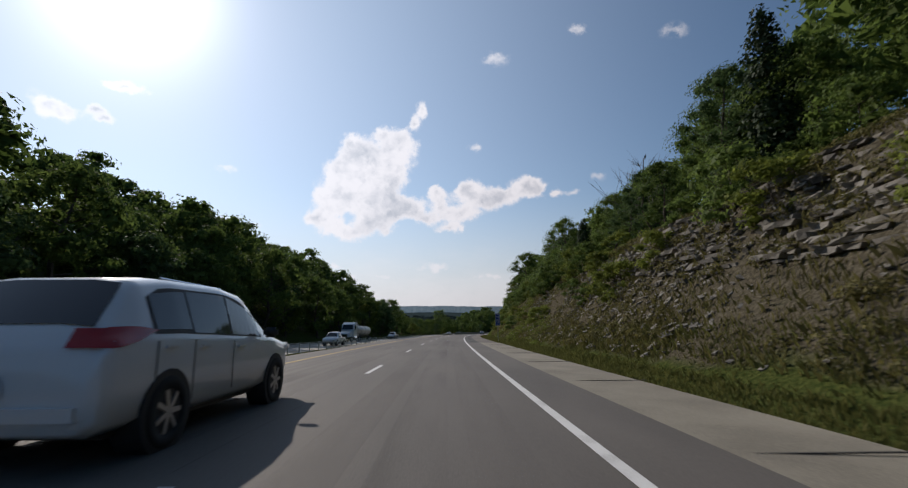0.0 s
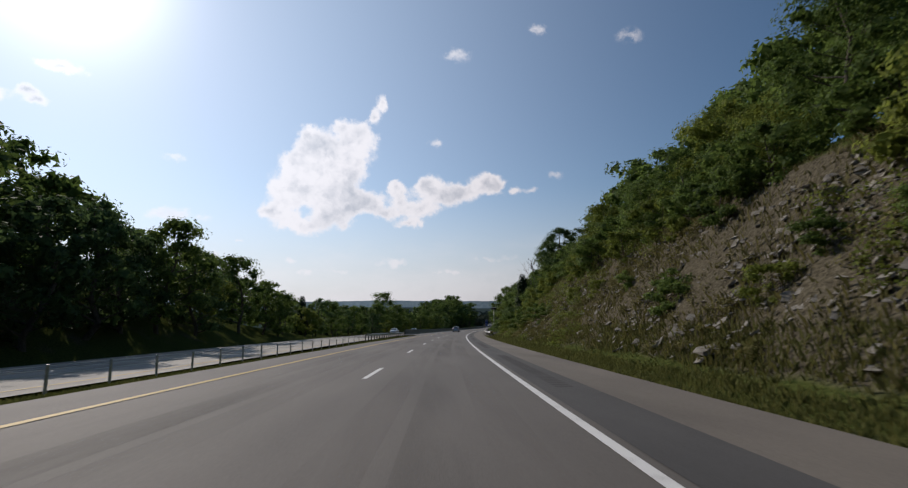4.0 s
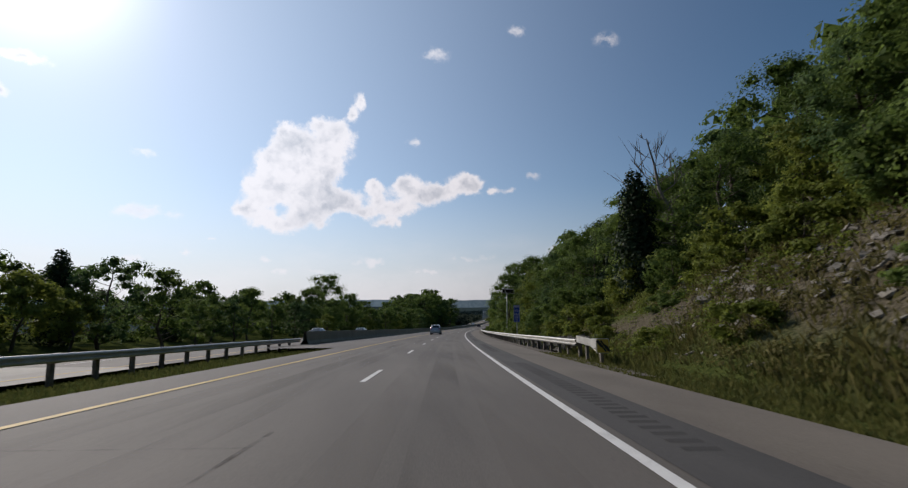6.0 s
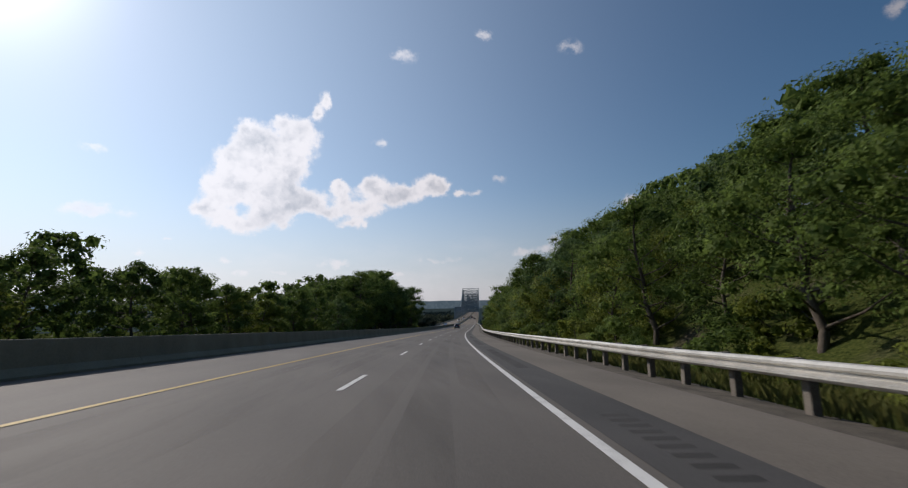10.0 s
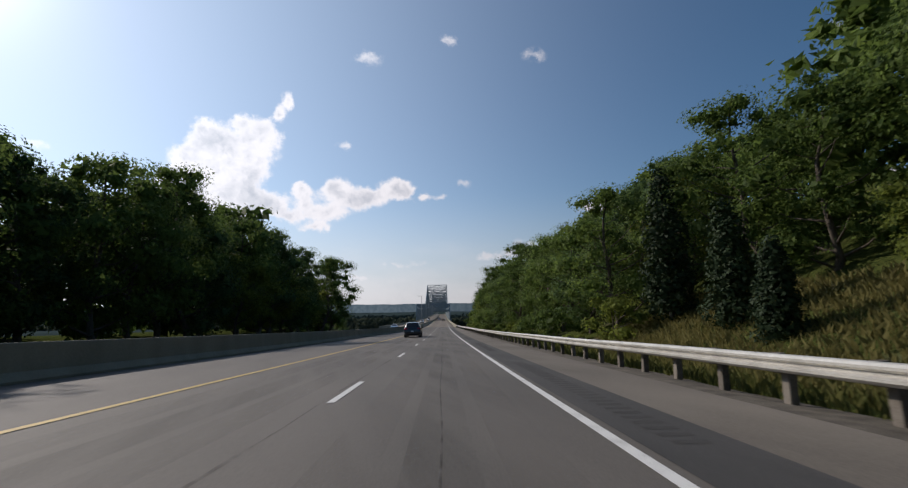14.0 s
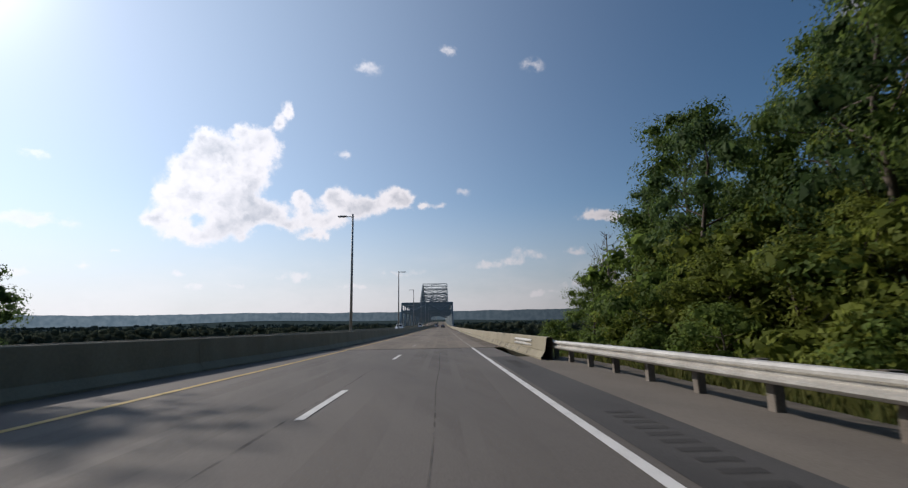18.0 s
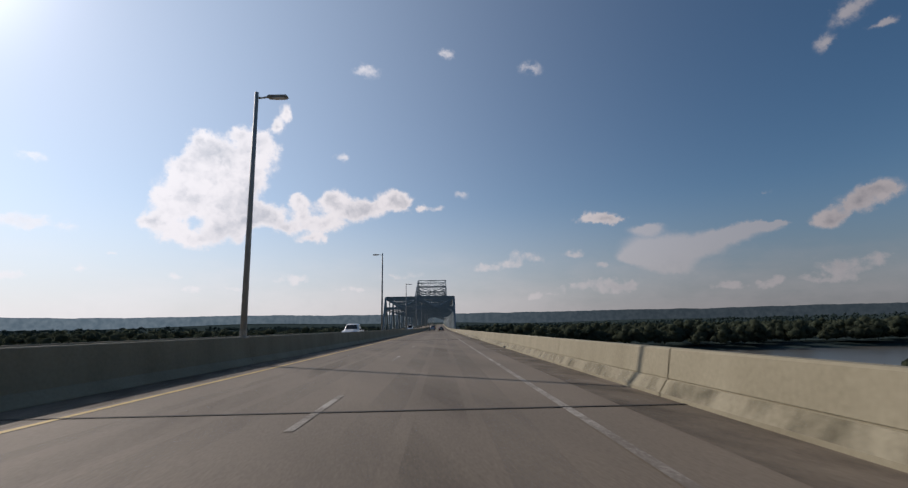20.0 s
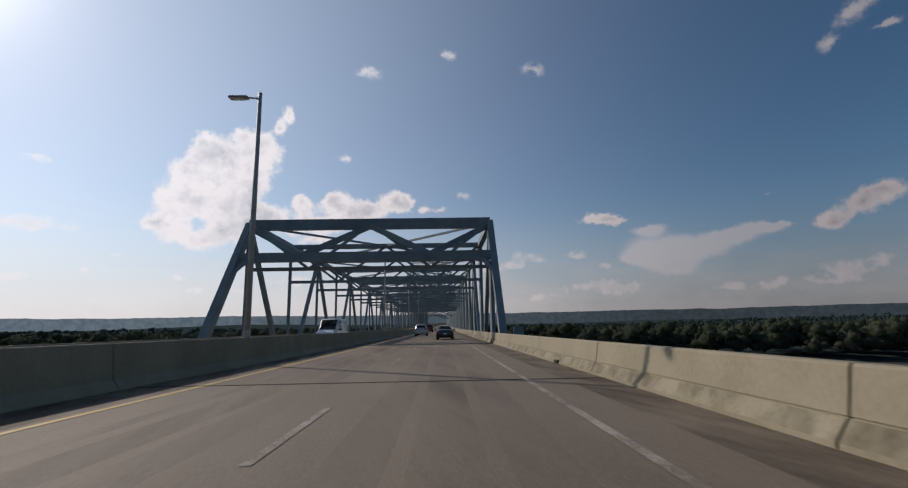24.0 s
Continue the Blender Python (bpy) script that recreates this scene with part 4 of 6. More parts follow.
# rail end shoe bolted on the parapet
shoe = ribbon("end_shoe", 545.6, 549.5, lambda s: wave(3.80 + (549.5 - s) * 0.02, 0.50), M["steel"], 1.0, closed=True)
shoe.parent = rail_right
shoe.matrix_parent_inverse = rail_right.matrix_world.inverted()

# truss: two planes, panels of 13 m
T0, PANEL, NP = 747.4, 12.6, 44
TR, TL, LOW = 5.0, -19.9, -6.5


def top_z(s):
    return float(np.interp(s, [0, 885, 915, 950, 985, 1020, 1060, 1110, 1170, 1220, 1270, 1300, 1335], [12.0, 12.0, 17, 29, 42, 30, 21, 19, 21, 30, 42, 26, 12.0]))


truss = empty("truss_bridge", Matrix.Translation(at(T0, -7.4, 0)), "blue-grey steel through truss bridge with cross-braced portals", "bridge", kind="")
inv = truss.matrix_world.inverted()


def member(name, pts, w, h, mat=None):
    b = bmesh.new()
    for a, c in pts:
        beam(b, at(*a), at(*c), w, h)
    o = part(name, b, mat or M["bridge_steel"])
    o.parent, o.matrix_parent_inverse = truss, inv
    return o


for d in (TR, TL):
    member("end_post", [((T0 - 12.2, d, LOW), (T0, d, 12.0))], 0.62, 0.85)
    for i in range(NP):
        s0, s1 = T0 + PANEL * i, T0 + PANEL * (i + 1)
        member("top_chord", [((s0, d, top_z(s0)), (s1, d, top_z(s1)))], 0.6, 0.7)
        member("bottom_chord", [((s0, d, LOW), (s1, d, LOW))], 0.6, 0.7)
        member("vertical", [((s0, d, LOW), (s0, d, top_z(s0)))], 0.38, 0.5)
        hi, lo = (s0, d, top_z(s0)), (s1, d, LOW)
        if i % 2:
            hi, lo = (s1, d, top_z(s1)), (s0, d, LOW)
        member("diagonal", [(hi, lo)], 0.42, 0.55)
        if top_z(s0) > 20:
            member("sub_strut", [((s0, d, top_z(s0) / 2), (s1, d, top_z(s1) / 2))], 0.35, 0.35)
for i in range(NP + 1):
    s = T0 + PANEL * i
    z = top_z(s)
    member("top_strut", [((s, TL, z), (s, TR, z))], 0.5, 0.6 if i else 1.1)
    if i < NP:
        s1 = s + PANEL
        z1 = top_z(s1)
        m = (TL + TR) / 2
        member("lateral_brace", [((s, TL, z), (s1, m, z1)), ((s, TR, z), (s1, m, z1))] if i % 2 == 0 else [((s, m, z), (s1, TL, z1)), ((s, m, z), (s1, TR, z1))], 0.24, 0.22)
    # sway frame below the strut
    zb = 7.4 if z < 14 else z - 6
    q = (TR - TL) / 4
    member("sway_strut", [((s, TL, zb), (s, TR, zb))], 0.3, 0.36)
    member("sway_brace", [((s, TL, z), (s, TL + q, zb)), ((s, TL + q, zb), (s, TL + 2 * q, z)), ((s, TL + 2 * q, z), (s, TL + 3 * q, zb)), ((s, TL + 3 * q, zb), (s, TR, z))], 0.26, 0.28)
    if z > 20:
        member("sway_brace", [((s, TL, zb), (s, TR, zb - 8)), ((s, TR, zb), (s, TL, zb - 8))], 0.36, 0.42)
# portal frame in the plane of the end posts
f = lambda z: T0 - 12.2 * (12.0 - z) / (12.0 - LOW)
member("portal_strut", [((f(8.2), TL, 8.2), (f(8.2), TR, 8.2))], 0.6, 0.9)
q = (TR - TL) / 4
member("portal_brace", [((T0, TL, 11.8), (f(8.4), TL + q, 8.4)), ((f(8.4), TL + q, 8.4), (T0, TL + 2 * q, 11.8)), ((T0, TL + 2 * q, 11.8), (f(8.4), TL + 3 * q, 8.4)), ((f(8.4), TL + 3 * q, 8.4), (T0, TR, 11.8))], 0.5, 0.6)
for d, sg in ((TL, 1), (TR, -1)):
    member("knee_brace", [((f(6.4), d, 6.4), (f(7.4), d + sg * 0.9, 7.6)), ((f(7.4), d + sg * 0.9, 7.6), (f(8.0), d + sg * 2.6, 8.0))], 0.5, 0.4)
# piers
for s in (592.0, 640, 690, 733, 985, 1270):
    pier = empty("bridge_pier", Matrix.Translation(at(s, -7.4, 0)), "concrete pier carrying the bridge", "bridge pier", "bridge piers")
    b = bmesh.new()
    zr = float(axis(s)[2])
    top = -0.6 if s < 730 else LOW - 0.4
    for d in (-16.5, -7.4, 1.7):
        box(b, d, 0, (VALLEY - 8 - zr + top) / 2, 2.0, 2.0, top - (VALLEY - 8 - zr), 0.15)
    box(b, 0 - 7.4, 0, top - 0.6, 22.5 if s < 730 else 27, 2.2, 1.2, 0.1)
    o = part("shaft", b, M["concrete"])
    o.parent = pier
    o.matrix_basis = Matrix.Translation((7.4 * math.cos(axis(s)[3]), 7.4 * math.sin(axis(s)[3]), 0)) @ pose(0, 0, 0, 0, 0, turn_at(s))


# lamp posts on the median barrier
def street_lamp():
    lamp = empty("street_lamp", None, "slender grey lamp post standing on the median barrier", "street lamp", "bridge lamps")
    b = bmesh.new()
    tube(b, (0, 0, 0.95), (0, 0, 10.7), 0.12, 0.075, 12)
    part("pole", b, M["grey_box"], lamp, smooth=True)
    b = bmesh.new()
    box(b, 0, 0, 0.98, 0.34, 0.34, 0.06, 0.01)
    box(b, 0, 0, 1.15, 0.22, 0.22, 0.3, 0.03)
    part("base_plate", b, M["steel"], lamp)
    b = bmesh.new()
    tube(b, (0, 0, 10.45), (-0.5, 0, 10.5), 0.04, 0.035, 8)
    part("arm", b, M["grey_box"], lamp)
    b = bmesh.new()
    box(b, -0.85, 0, 10.5, 0.8, 0.3, 0.11, 0.04)
    part("luminaire", b, M["grey_box"], lamp)
    b = bmesh.new()
    box(b, -0.9, 0, 10.44, 0.5, 0.22, 0.03, 0.01)
    part("lens", b, M["clear_lens"], lamp)
    return lamp


lamp = street_lamp()
for k in range(14):
    s = 563.0 + 39.0 * k
    p = at(s, -7.3, 0)
    m = pose(p.x, p.y, p.z, 0, 0, turn_at(s, 180 if k % 2 else 0))
    if k == 0:
        lamp.matrix_basis = m
    else:
        copy_thing(lamp, m)


# ---------------------------------------------------------------- signs
def letters(text, size, mat, parent, x, z, y):
    cu = bpy.data.curves.new("lettering", "FONT")
    cu.body, cu.size, cu.align_x, cu.align_y, cu.extrude = text, size, "CENTER", "CENTER", 0.002
    tmp = bpy.data.objects.new("lettering", cu)
    scene.collection.objects.link(tmp)
    me = bpy.data.meshes.new_from_object(tmp.evaluated_get(bpy.context.evaluated_depsgraph_get()))
    bpy.data.objects.remove(tmp)
    me.materials.append(mat)
    ob = new("lettering", me)
    ob.parent = parent
    ob.matrix_basis = pose(x, y, z, 90, 0, 0)
    return ob


def mile_sign(s, tenth):
    sign = empty("mile_marker", pose(*at(s, 5.75, ground_z(s, 5.75)), 0, random.uniform(-1, 1), turn_at(s, -4)), "blue mile marker sign with white letters on one post", "road sign", "mile markers")
    b = bmesh.new()
    box(b, 0, 0.03, 0.75, 0.06, 0.05, 3.1, 0.008)
    part("post", b, M["steel"], sign)
    b = bmesh.new()
    box(b, 0, 0, 2.6, 0.50, 0.012, 1.4)
    panel = part("panel", b, M["sign_blue"], sign)
    for cx, cz, sx, sz in ((0, 3.285, 0.48, 0.015), (0, 1.915, 0.48, 0.015), (-0.235, 2.6, 0.015, 1.38), (0.235, 2.6, 0.015, 1.38)):
        b = bmesh.new()
        box(b, cx, -0.008, cz, sx, 0.004, sz)
        part("border", b, M["sign_white"], panel)
    b = bmesh.new()
    box(b, 0, -0.008, 2.86, 0.26, 0.004, 0.26, 0.0)
    part("route_shield", b, M["sign_blue"], panel)
    for text, size, z in (("WEST", 0.185, 3.17), ("275", 0.2, 2.86), ("MILE", 0.2, 2.53), ("13", 0.28, 2.3), (tenth, 0.28, 2.04)):
        letters(text, size, M["sign_white"], panel, 0, z, -0.011)
    return sign


mile_sign(52.1, "1")
mile_sign(213.0, "2")

# solar powered traffic sensor behind the rail
solar = empty("solar_sensor_pole", pose(*at(242.8, 8.1, ground_z(242.8, 8.1)), 0, 0.8, turn_at(243)), "tall grey pole with a tilted solar panel and sensor boxes", "sensor pole")
b = bmesh.new()
tube(b, (0, 0, -0.3), (0, 0, 7.25), 0.085, 0.065, 12)
part("pole", b, M["steel"], solar, smooth=True)
b = bmesh.new()
box(b, 0, 0, 0, 1.8, 0.05, 0.72, 0.01)
panel = part("solar_panel", b, M["solar"], solar, "dark glassy solar panel")
panel.matrix_basis = pose(0.15, -0.2, 7.1, 32, 3, -12)
for cx, cz, sx, sz in ((0, 0.36, 1.82, 0.04), (0, -0.36, 1.82, 0.04), (-0.9, 0, 0.04, 0.74), (0.9, 0, 0.04, 0.74)):
    b = bmesh.new()
    box(b, cx, 0, cz, sx, 0.07, sz)
    part("edge_frame", b, M["steel"], panel)
for x in (-0.35, 0.8):
    b = bmesh.new()
    tube(b, (0, 0, 6.5), (x, -0.3, 7.2), 0.03, sides=6)
    part("strut", b, M["steel"], solar)
b = bmesh.new()
box(b, -0.22, -0.18, 6.1, 0.3, 0.22, 0.2, 0.04)
part("radar_unit", b, M["sign_white"], solar)
b = bmesh.new()
box(b, -0.25, -0.1, 1.35, 0.42, 0.3, 0.62, 0.02)
part("cabinet", b, M["grey_box"], solar)

# small dark cabinet beside the truss foot
cab = empty("bridge_cabinet", pose(*at(738.0, 6.0, 0.0), 0, 0, turn_at(738)), "small dark control box beside the truss", "control box")
b = bmesh.new()
box(b, 0, 0, 0.85, 0.8, 0.5, 0.8, 0.03)
part("box", b, M["bridge_steel"], cab)
b = bmesh.new()
box(b, 0, 0, -0.2, 0.12, 0.12, 1.4, 0.01)
part("stand", b, M["bridge_steel"], cab)


# ---------------------------------------------------------------- trees
def leaf_cloud(r, centers, radii, count, size, flat=0.75, inner=0.0):
    """Small pointed leaves spread over the outsides of clumps, with a share of broad sprays inside: places and faces."""
    n = len(centers)
    w = radii ** 2
    pick = r.choice(n, count, p=w / w.sum())
    deep = r.random(count) < inner
    v = r.normal(size=(count, 3))
    v /= np.linalg.norm(v, axis=1)[:, None]
    rad = radii[pick] * np.where(deep, 0.1 + 0.45 * r.random(count), (0.45 if not inner else 0.58) + (0.6 if not inner else 0.5) * r.random(count) ** 0.6)
    c = centers[pick] + v * rad[:, None] * np.array([1, 1, flat])
    nrm = v * 1.1 + r.normal(size=(count, 3)) * 0.36 + np.array([0, 0, 0.3])
    nrm /= np.linalg.norm(nrm, axis=1)[:, None]
    t = np.cross(nrm, r.normal(size=(count, 3)))
    t /= np.linalg.norm(t, axis=1)[:, None]
    u = np.cross(nrm, t)
    ln = (size * (0.6 + 0.8 * r.random(count)) * np.where(deep, 2.7, 1.0))[:, None]
    wd = ln * (0.5 + 0.3 * r.random(count))[:, None]
    vs = np.stack([c + u * wd - t * ln * 0.7, c + t * ln, c - u * wd - t * ln * 0.7], 1).reshape(-1, 3)
    return vs, np.arange(count * 3).reshape(-1, 3)


def limb_rings(verts, faces, a, b, ra, rb, sides=6):
    q = (Vector(b) - Vector(a)).to_track_quat("Z", "Y").to_matrix()
    base = len(verts)
    for c, rr in ((a, ra), (b, rb)):
        for k in range(sides):
            o = q @ Vector((rr * math.cos(2 * math.pi * k / sides), rr * math.sin(2 * math.pi * k / sides), 0))
            verts.append((c[0] + o.x, c[1] + o.y, c[2] + o.z))
    for k in range(sides):
        k2 = (k + 1) % sides
        faces.append((base + k, base + k2, base + sides + k2, base + sides + k))


def tree_meshes(seed, height, width, leaves, size, low=0.15, leaf="leaf", bare=False):
    """A trunk with limbs and a crown of leaves on the limb ends, standing at the origin."""
    r = np.random.default_rng(seed)
    verts, faces = [], []
    p = np.array([0.0, 0, -0.8])
    tr = 0.018 * height + 0.03
    n = 6
    line = [p]
    for k in range(n):
        p = p + np.array([r.normal() * 0.03 * height, r.normal() * 0.03 * height, (height * 0.86 + 0.8) / n])
        line.append(p)
    for k in range(n):
        limb_rings(verts, faces, line[k], line[k + 1], tr * (1 - k / n * 0.85), tr * (1 - (k + 1) / n * 0.85), 6)
    tips, rad = [], []
    count = int(11 + height * 1.1)
    for k in range(count):
        u = low + (1 - low) * (k + r.random()) / count
        j = min(int(u * n), n - 1)
        st = line[j] + (line[j + 1] - line[j]) * (u * n - j)
        ang = k * 2.4 + r.normal() * 0.4
        prof = (math.sin(math.pi * min(1, 0.18 + 0.80 * u)) ** 0.7)
        reach = width * 0.5 * prof * (0.65 + 0.5 * r.random())
        en = st + np.array([math.cos(ang) * reach, math.sin(ang) * reach, reach * (0.25 + 0.5 * r.random())])
        mid = (st + en) / 2 + np.array([0, 0, -0.08 * reach])
        limb_rings(verts, faces, st, mid, tr * 0.4 * (1.1 - u), tr * 0.22 * (1.1 - u) + 0.008, 4)
        limb_rings(verts, faces, mid, en, tr * 0.22 * (1.1 - u) + 0.008, 0.01, 3)
        if bare:
            for _ in range(4):
                tw = en + np.array([r.normal(), r.normal(), 1.2 + r.random()]) * 0.35 * reach
                limb_rings(verts, faces, mid + (en - mid) * r.random(), tw, 0.022, 0.006, 4)
        tips.append(en)
        rad.append(width * (0.125 + 0.13 * r.random()) * (0.7 + 0.5 * prof))
        tips.append((mid * 0.6 + en * 0.4) + r.normal(size=3) * 0.10 * width)
        rad.append(width * (0.07 + 0.075 * r.random()))
    tips.append(line[-1])
    rad.append(width * 0.17)
    trunk = mesh_from("trunk", verts, faces, (M["deadwood" if bare else "bark"],), True)
    if bare:
        return trunk, None
    v, f = leaf_cloud(r, np.array(tips), np.array(rad), leaves, size, 0.56, 0.17)
    return trunk, mesh_from("crown", v, f, (M[leaf],))


def cedar_meshes(seed, height, width, leaves, size):
    r = np.random.default_rng(seed)
    verts, faces = [], []
    limb_rings(verts, faces, (0, 0, -0.6), (0, 0, height * 0.95), 0.02 * height, 0.02, 7)
    u = np.linspace(0.1, 0.98, 42)
    ang = np.arange(42) * 2.4
    w = width * 0.5 * np.sqrt(np.clip(1 - u, 0, 1)) * (0.6 + 0.35 * r.random(42)) * np.minimum(1, 0.5 + u * 3)
    c = np.stack([np.cos(ang) * w * 0.7, np.sin(ang) * w * 0.7, u * height], -1)
    v, f = leaf_cloud(r, c, 0.3 + w * 0.62, leaves, size, 1.0)
    return mesh_from("trunk", verts, faces, (M["bark"],), True), mesh_from("crown", v, f, (M["cedar"],))


KINDS, PLAINER = [], []
for k, (hh, ww, lf, mat) in enumerate([(10.5, 6.5, 2800, "leaf"), (12.5, 7.5, 3200, "leaf"), (8.5, 5.5, 2400, "leaf_b"), (11.5, 6.0, 2800, "leaf_c"), (9.5, 6.8, 2800, "leaf_b"), (14.0, 8.0, 3600, "leaf"), (12.0, 7.0, 3000, "leaf_c")]):
    tm = tree_meshes(20 + k, hh, ww, int(lf * 3.1), 0.096, 0.10 + 0.04 * (k % 3), mat)
    KINDS.append((hh, tm, "tree"))
    PLAINER.append((hh, tree_meshes(20 + k, hh, ww, int(lf * 1.3), 0.165, 0.10 + 0.04 * (k % 3), mat), "tree"))
CEDARS = [(hh, cedar_meshes(50 + k, hh, ww, 5200, 0.14), "cedar") for k, (hh, ww) in enumerate([(8.0, 3.2), (6.5, 3.0), (9.5, 3.4)])]
SHRUBS = [(hh, tree_meshes(70 + k, hh, ww, 2600, 0.085, 0.05, mat), "shrub") for k, (hh, ww, mat) in enumerate([(2.6, 3.2, "leaf_b"), (3.4, 3.6, "leaf"), (1.8, 2.6, "leaf_b"), (2.2, 3.0, "leaf")])]
WORDS = {"tree": ("full green deciduous tree on the wooded bank", "tree", "roadside trees"), "cedar": ("dark conical cedar tree on the bank", "tree", "cedars"),
         "shrub": ("bushy green shrub on the roadside bank", "shrub", "roadside shrubs"), "dead_tree": ("bare grey dead tree above the bank", "tree", "dead trees")}


def plant(kind, s, d, scale=1.0, tall=1.0, sink=0.15):
    hh, (trunk, crown), name = kind
    p = at(s, d, ground_z(s, d) - sink)
    lab, cat, grp = WORDS[name]
    t = empty(name, pose(p.x, p.y, p.z, random.uniform(-3, 3), random.uniform(-3, 3), random.uniform(0, 360)) @ Matrix.Diagonal((scale, scale, scale * tall, 1)), lab, cat, grp)
    for nm, me in (("trunk", trunk), ("crown", crown)):
        if me is not None:
            o = new(nm, me)
            o.parent = t
    return t


R = random.Random(11)
woods = []        # trees too many to count: kind, s, d, scale


def choose(fine=False):
    return (KINDS if fine else PLAINER)[R.choice([0, 1, 3, 5, 6, 0, 1, 2, 4])]


# right: first rows as single trees
s = -14.0
while s < 172:
    high = float(np.interp(s, [-14, 12, 26, 44, 58, 72, 82, 100, 108, 113, 120, 140, 172], [1.0, 0.98, 0.90, 0.82, 0.72, 0.74, 0.98, 0.98, 1.1, 1.05, 0.82, 0.9, 1.0]))
    plant(choose(True), s + R.uniform(-1.5, 1.5), 15.0 + R.uniform(-0.8, 2.5), R.uniform(0.52, 0.78) * high)
    woods.append((choose(), s + 2 + R.uniform(-2, 2), 21 + R.uniform(-2, 2), R.uniform(0.7, 0.9) * high))
    woods.append((choose(), s + R.uniform(-2, 2), 29 + R.uniform(-2, 3), R.uniform(0.8, 1.0)))
    woods.append((choose(), s + R.uniform(-2, 2), 40 + R.uniform(-3, 4), R.uniform(0.9, 1.2)))
    s += 5.0
s = 176.0
while s < 580:
    big = np.interp(s, [180, 218, 224, 234, 242, 259, 265, 274, 281, 284.5, 300, 312, 335, 380, 420, 455, 468, 488, 502, 507, 514, 518, 530, 541, 547, 580],
                    [0.7, 0.75, 0.98, 0.95, 0.68, 0.62, 1.02, 1.15, 1.2, 0.74, 0.66, 0.70, 0.86, 0.86, 0.88, 0.84, 0.85, 0.90, 1.0, 1.25, 1.25, 1.0, 0.86, 0.76, 0.52, 0.4])
    if not 413 < s < 438 and not 533 < s < 549:
        slim = R.uniform(0.85, 1.1) * min(big, 0.9)
        plant(choose(True), s + R.uniform(-1, 1), (15.5 if s < 203 else 12.6 if s < 262 else 11.2 + 1.2 * max(0, big - 0.9) * 4) + R.uniform(-0.6, 1.6), slim, max(1.0, big / 0.9))
    if s < 536:
        plant(choose(True), s + 2 + R.uniform(-1.5, 1.5), 17.0 + R.uniform(-1.5, 2.5), R.uniform(0.9, 1.15) * big * (1.12 if 412 < s < 452 else 0.75 if s > 530 else 1.0))
        woods.append((choose(), s + R.uniform(-2, 2), 25 + R.uniform(-2, 3), R.uniform(0.95, 1.2) * (0.85 if 285 < s < 345 else 1.0)))
        woods.append((choose(), s + R.uniform(-2, 2), 36 + R.uniform(-3, 4), R.uniform(0.95, 1.2) * (0.8 if 285 < s < 345 else 1.0)))
    s += 5.0
for k, s, d, sc, up in ((3, 545.0, 12.2, 0.72, 1.25), (1, 541.0, 13.2, 0.72, 1.3), (6, 537.0, 12.0, 0.72, 1.3), (5, 534.0, 12.5, 0.7, 1.2), (4, 540.0, 16.0, 0.95, 1.2), (0, 546.5, 16.5, 0.8, 1.15), (2, 550.5, 13.5, 0.7, 1.0), (4, 549.0, 11.2, 0.5, 1.0), (2, 542.0, 10.6, 0.55, 1.0), (4, 537.5, 10.4, 0.5, 1.0)):
    plant(KINDS[k], s, d, sc, up)
for k, s, d, sc, up in ((5, 551.5, 15.4, 0.8, 1.15), (3, 555.0, 14.6, 0.72, 1.2), (6, 558.5, 16.0, 0.62, 1.1), (1, 563.5, 14.5, 0.55, 1.1), (0, 569.0, 15.5, 0.68, 1.1), (2, 575.0, 14.2, 0.85, 1.0), (4, 581.0, 14.8, 0.9, 1.0), (2, 588.0, 13.8, 0.95, 1.0)):
    plant(KINDS[k], s, d, sc, up)
s = 494.0
while s < 549:
    plant(SHRUBS[R.randrange(4)], s + R.uniform(-1, 1), R.uniform(9.4, 10.6), R.uniform(1.0, 1.5))
    plant(KINDS[R.choice([0, 1, 3, 6])], s + R.uniform(-1, 1), R.uniform(12.5, 14.5), R.uniform(0.55, 0.7))
    plant(SHRUBS[R.randrange(4)], s + 1.5 + R.uniform(-1, 1), R.uniform(11.4, 13.4), R.uniform(1.3, 1.9))
    if s < 538:
        plant(KINDS[R.choice([0, 1, 3, 6])], s + R.uniform(-1, 1), R.uniform(15.5, 19.5), R.uniform(0.68, 0.85))
    s += 3.0
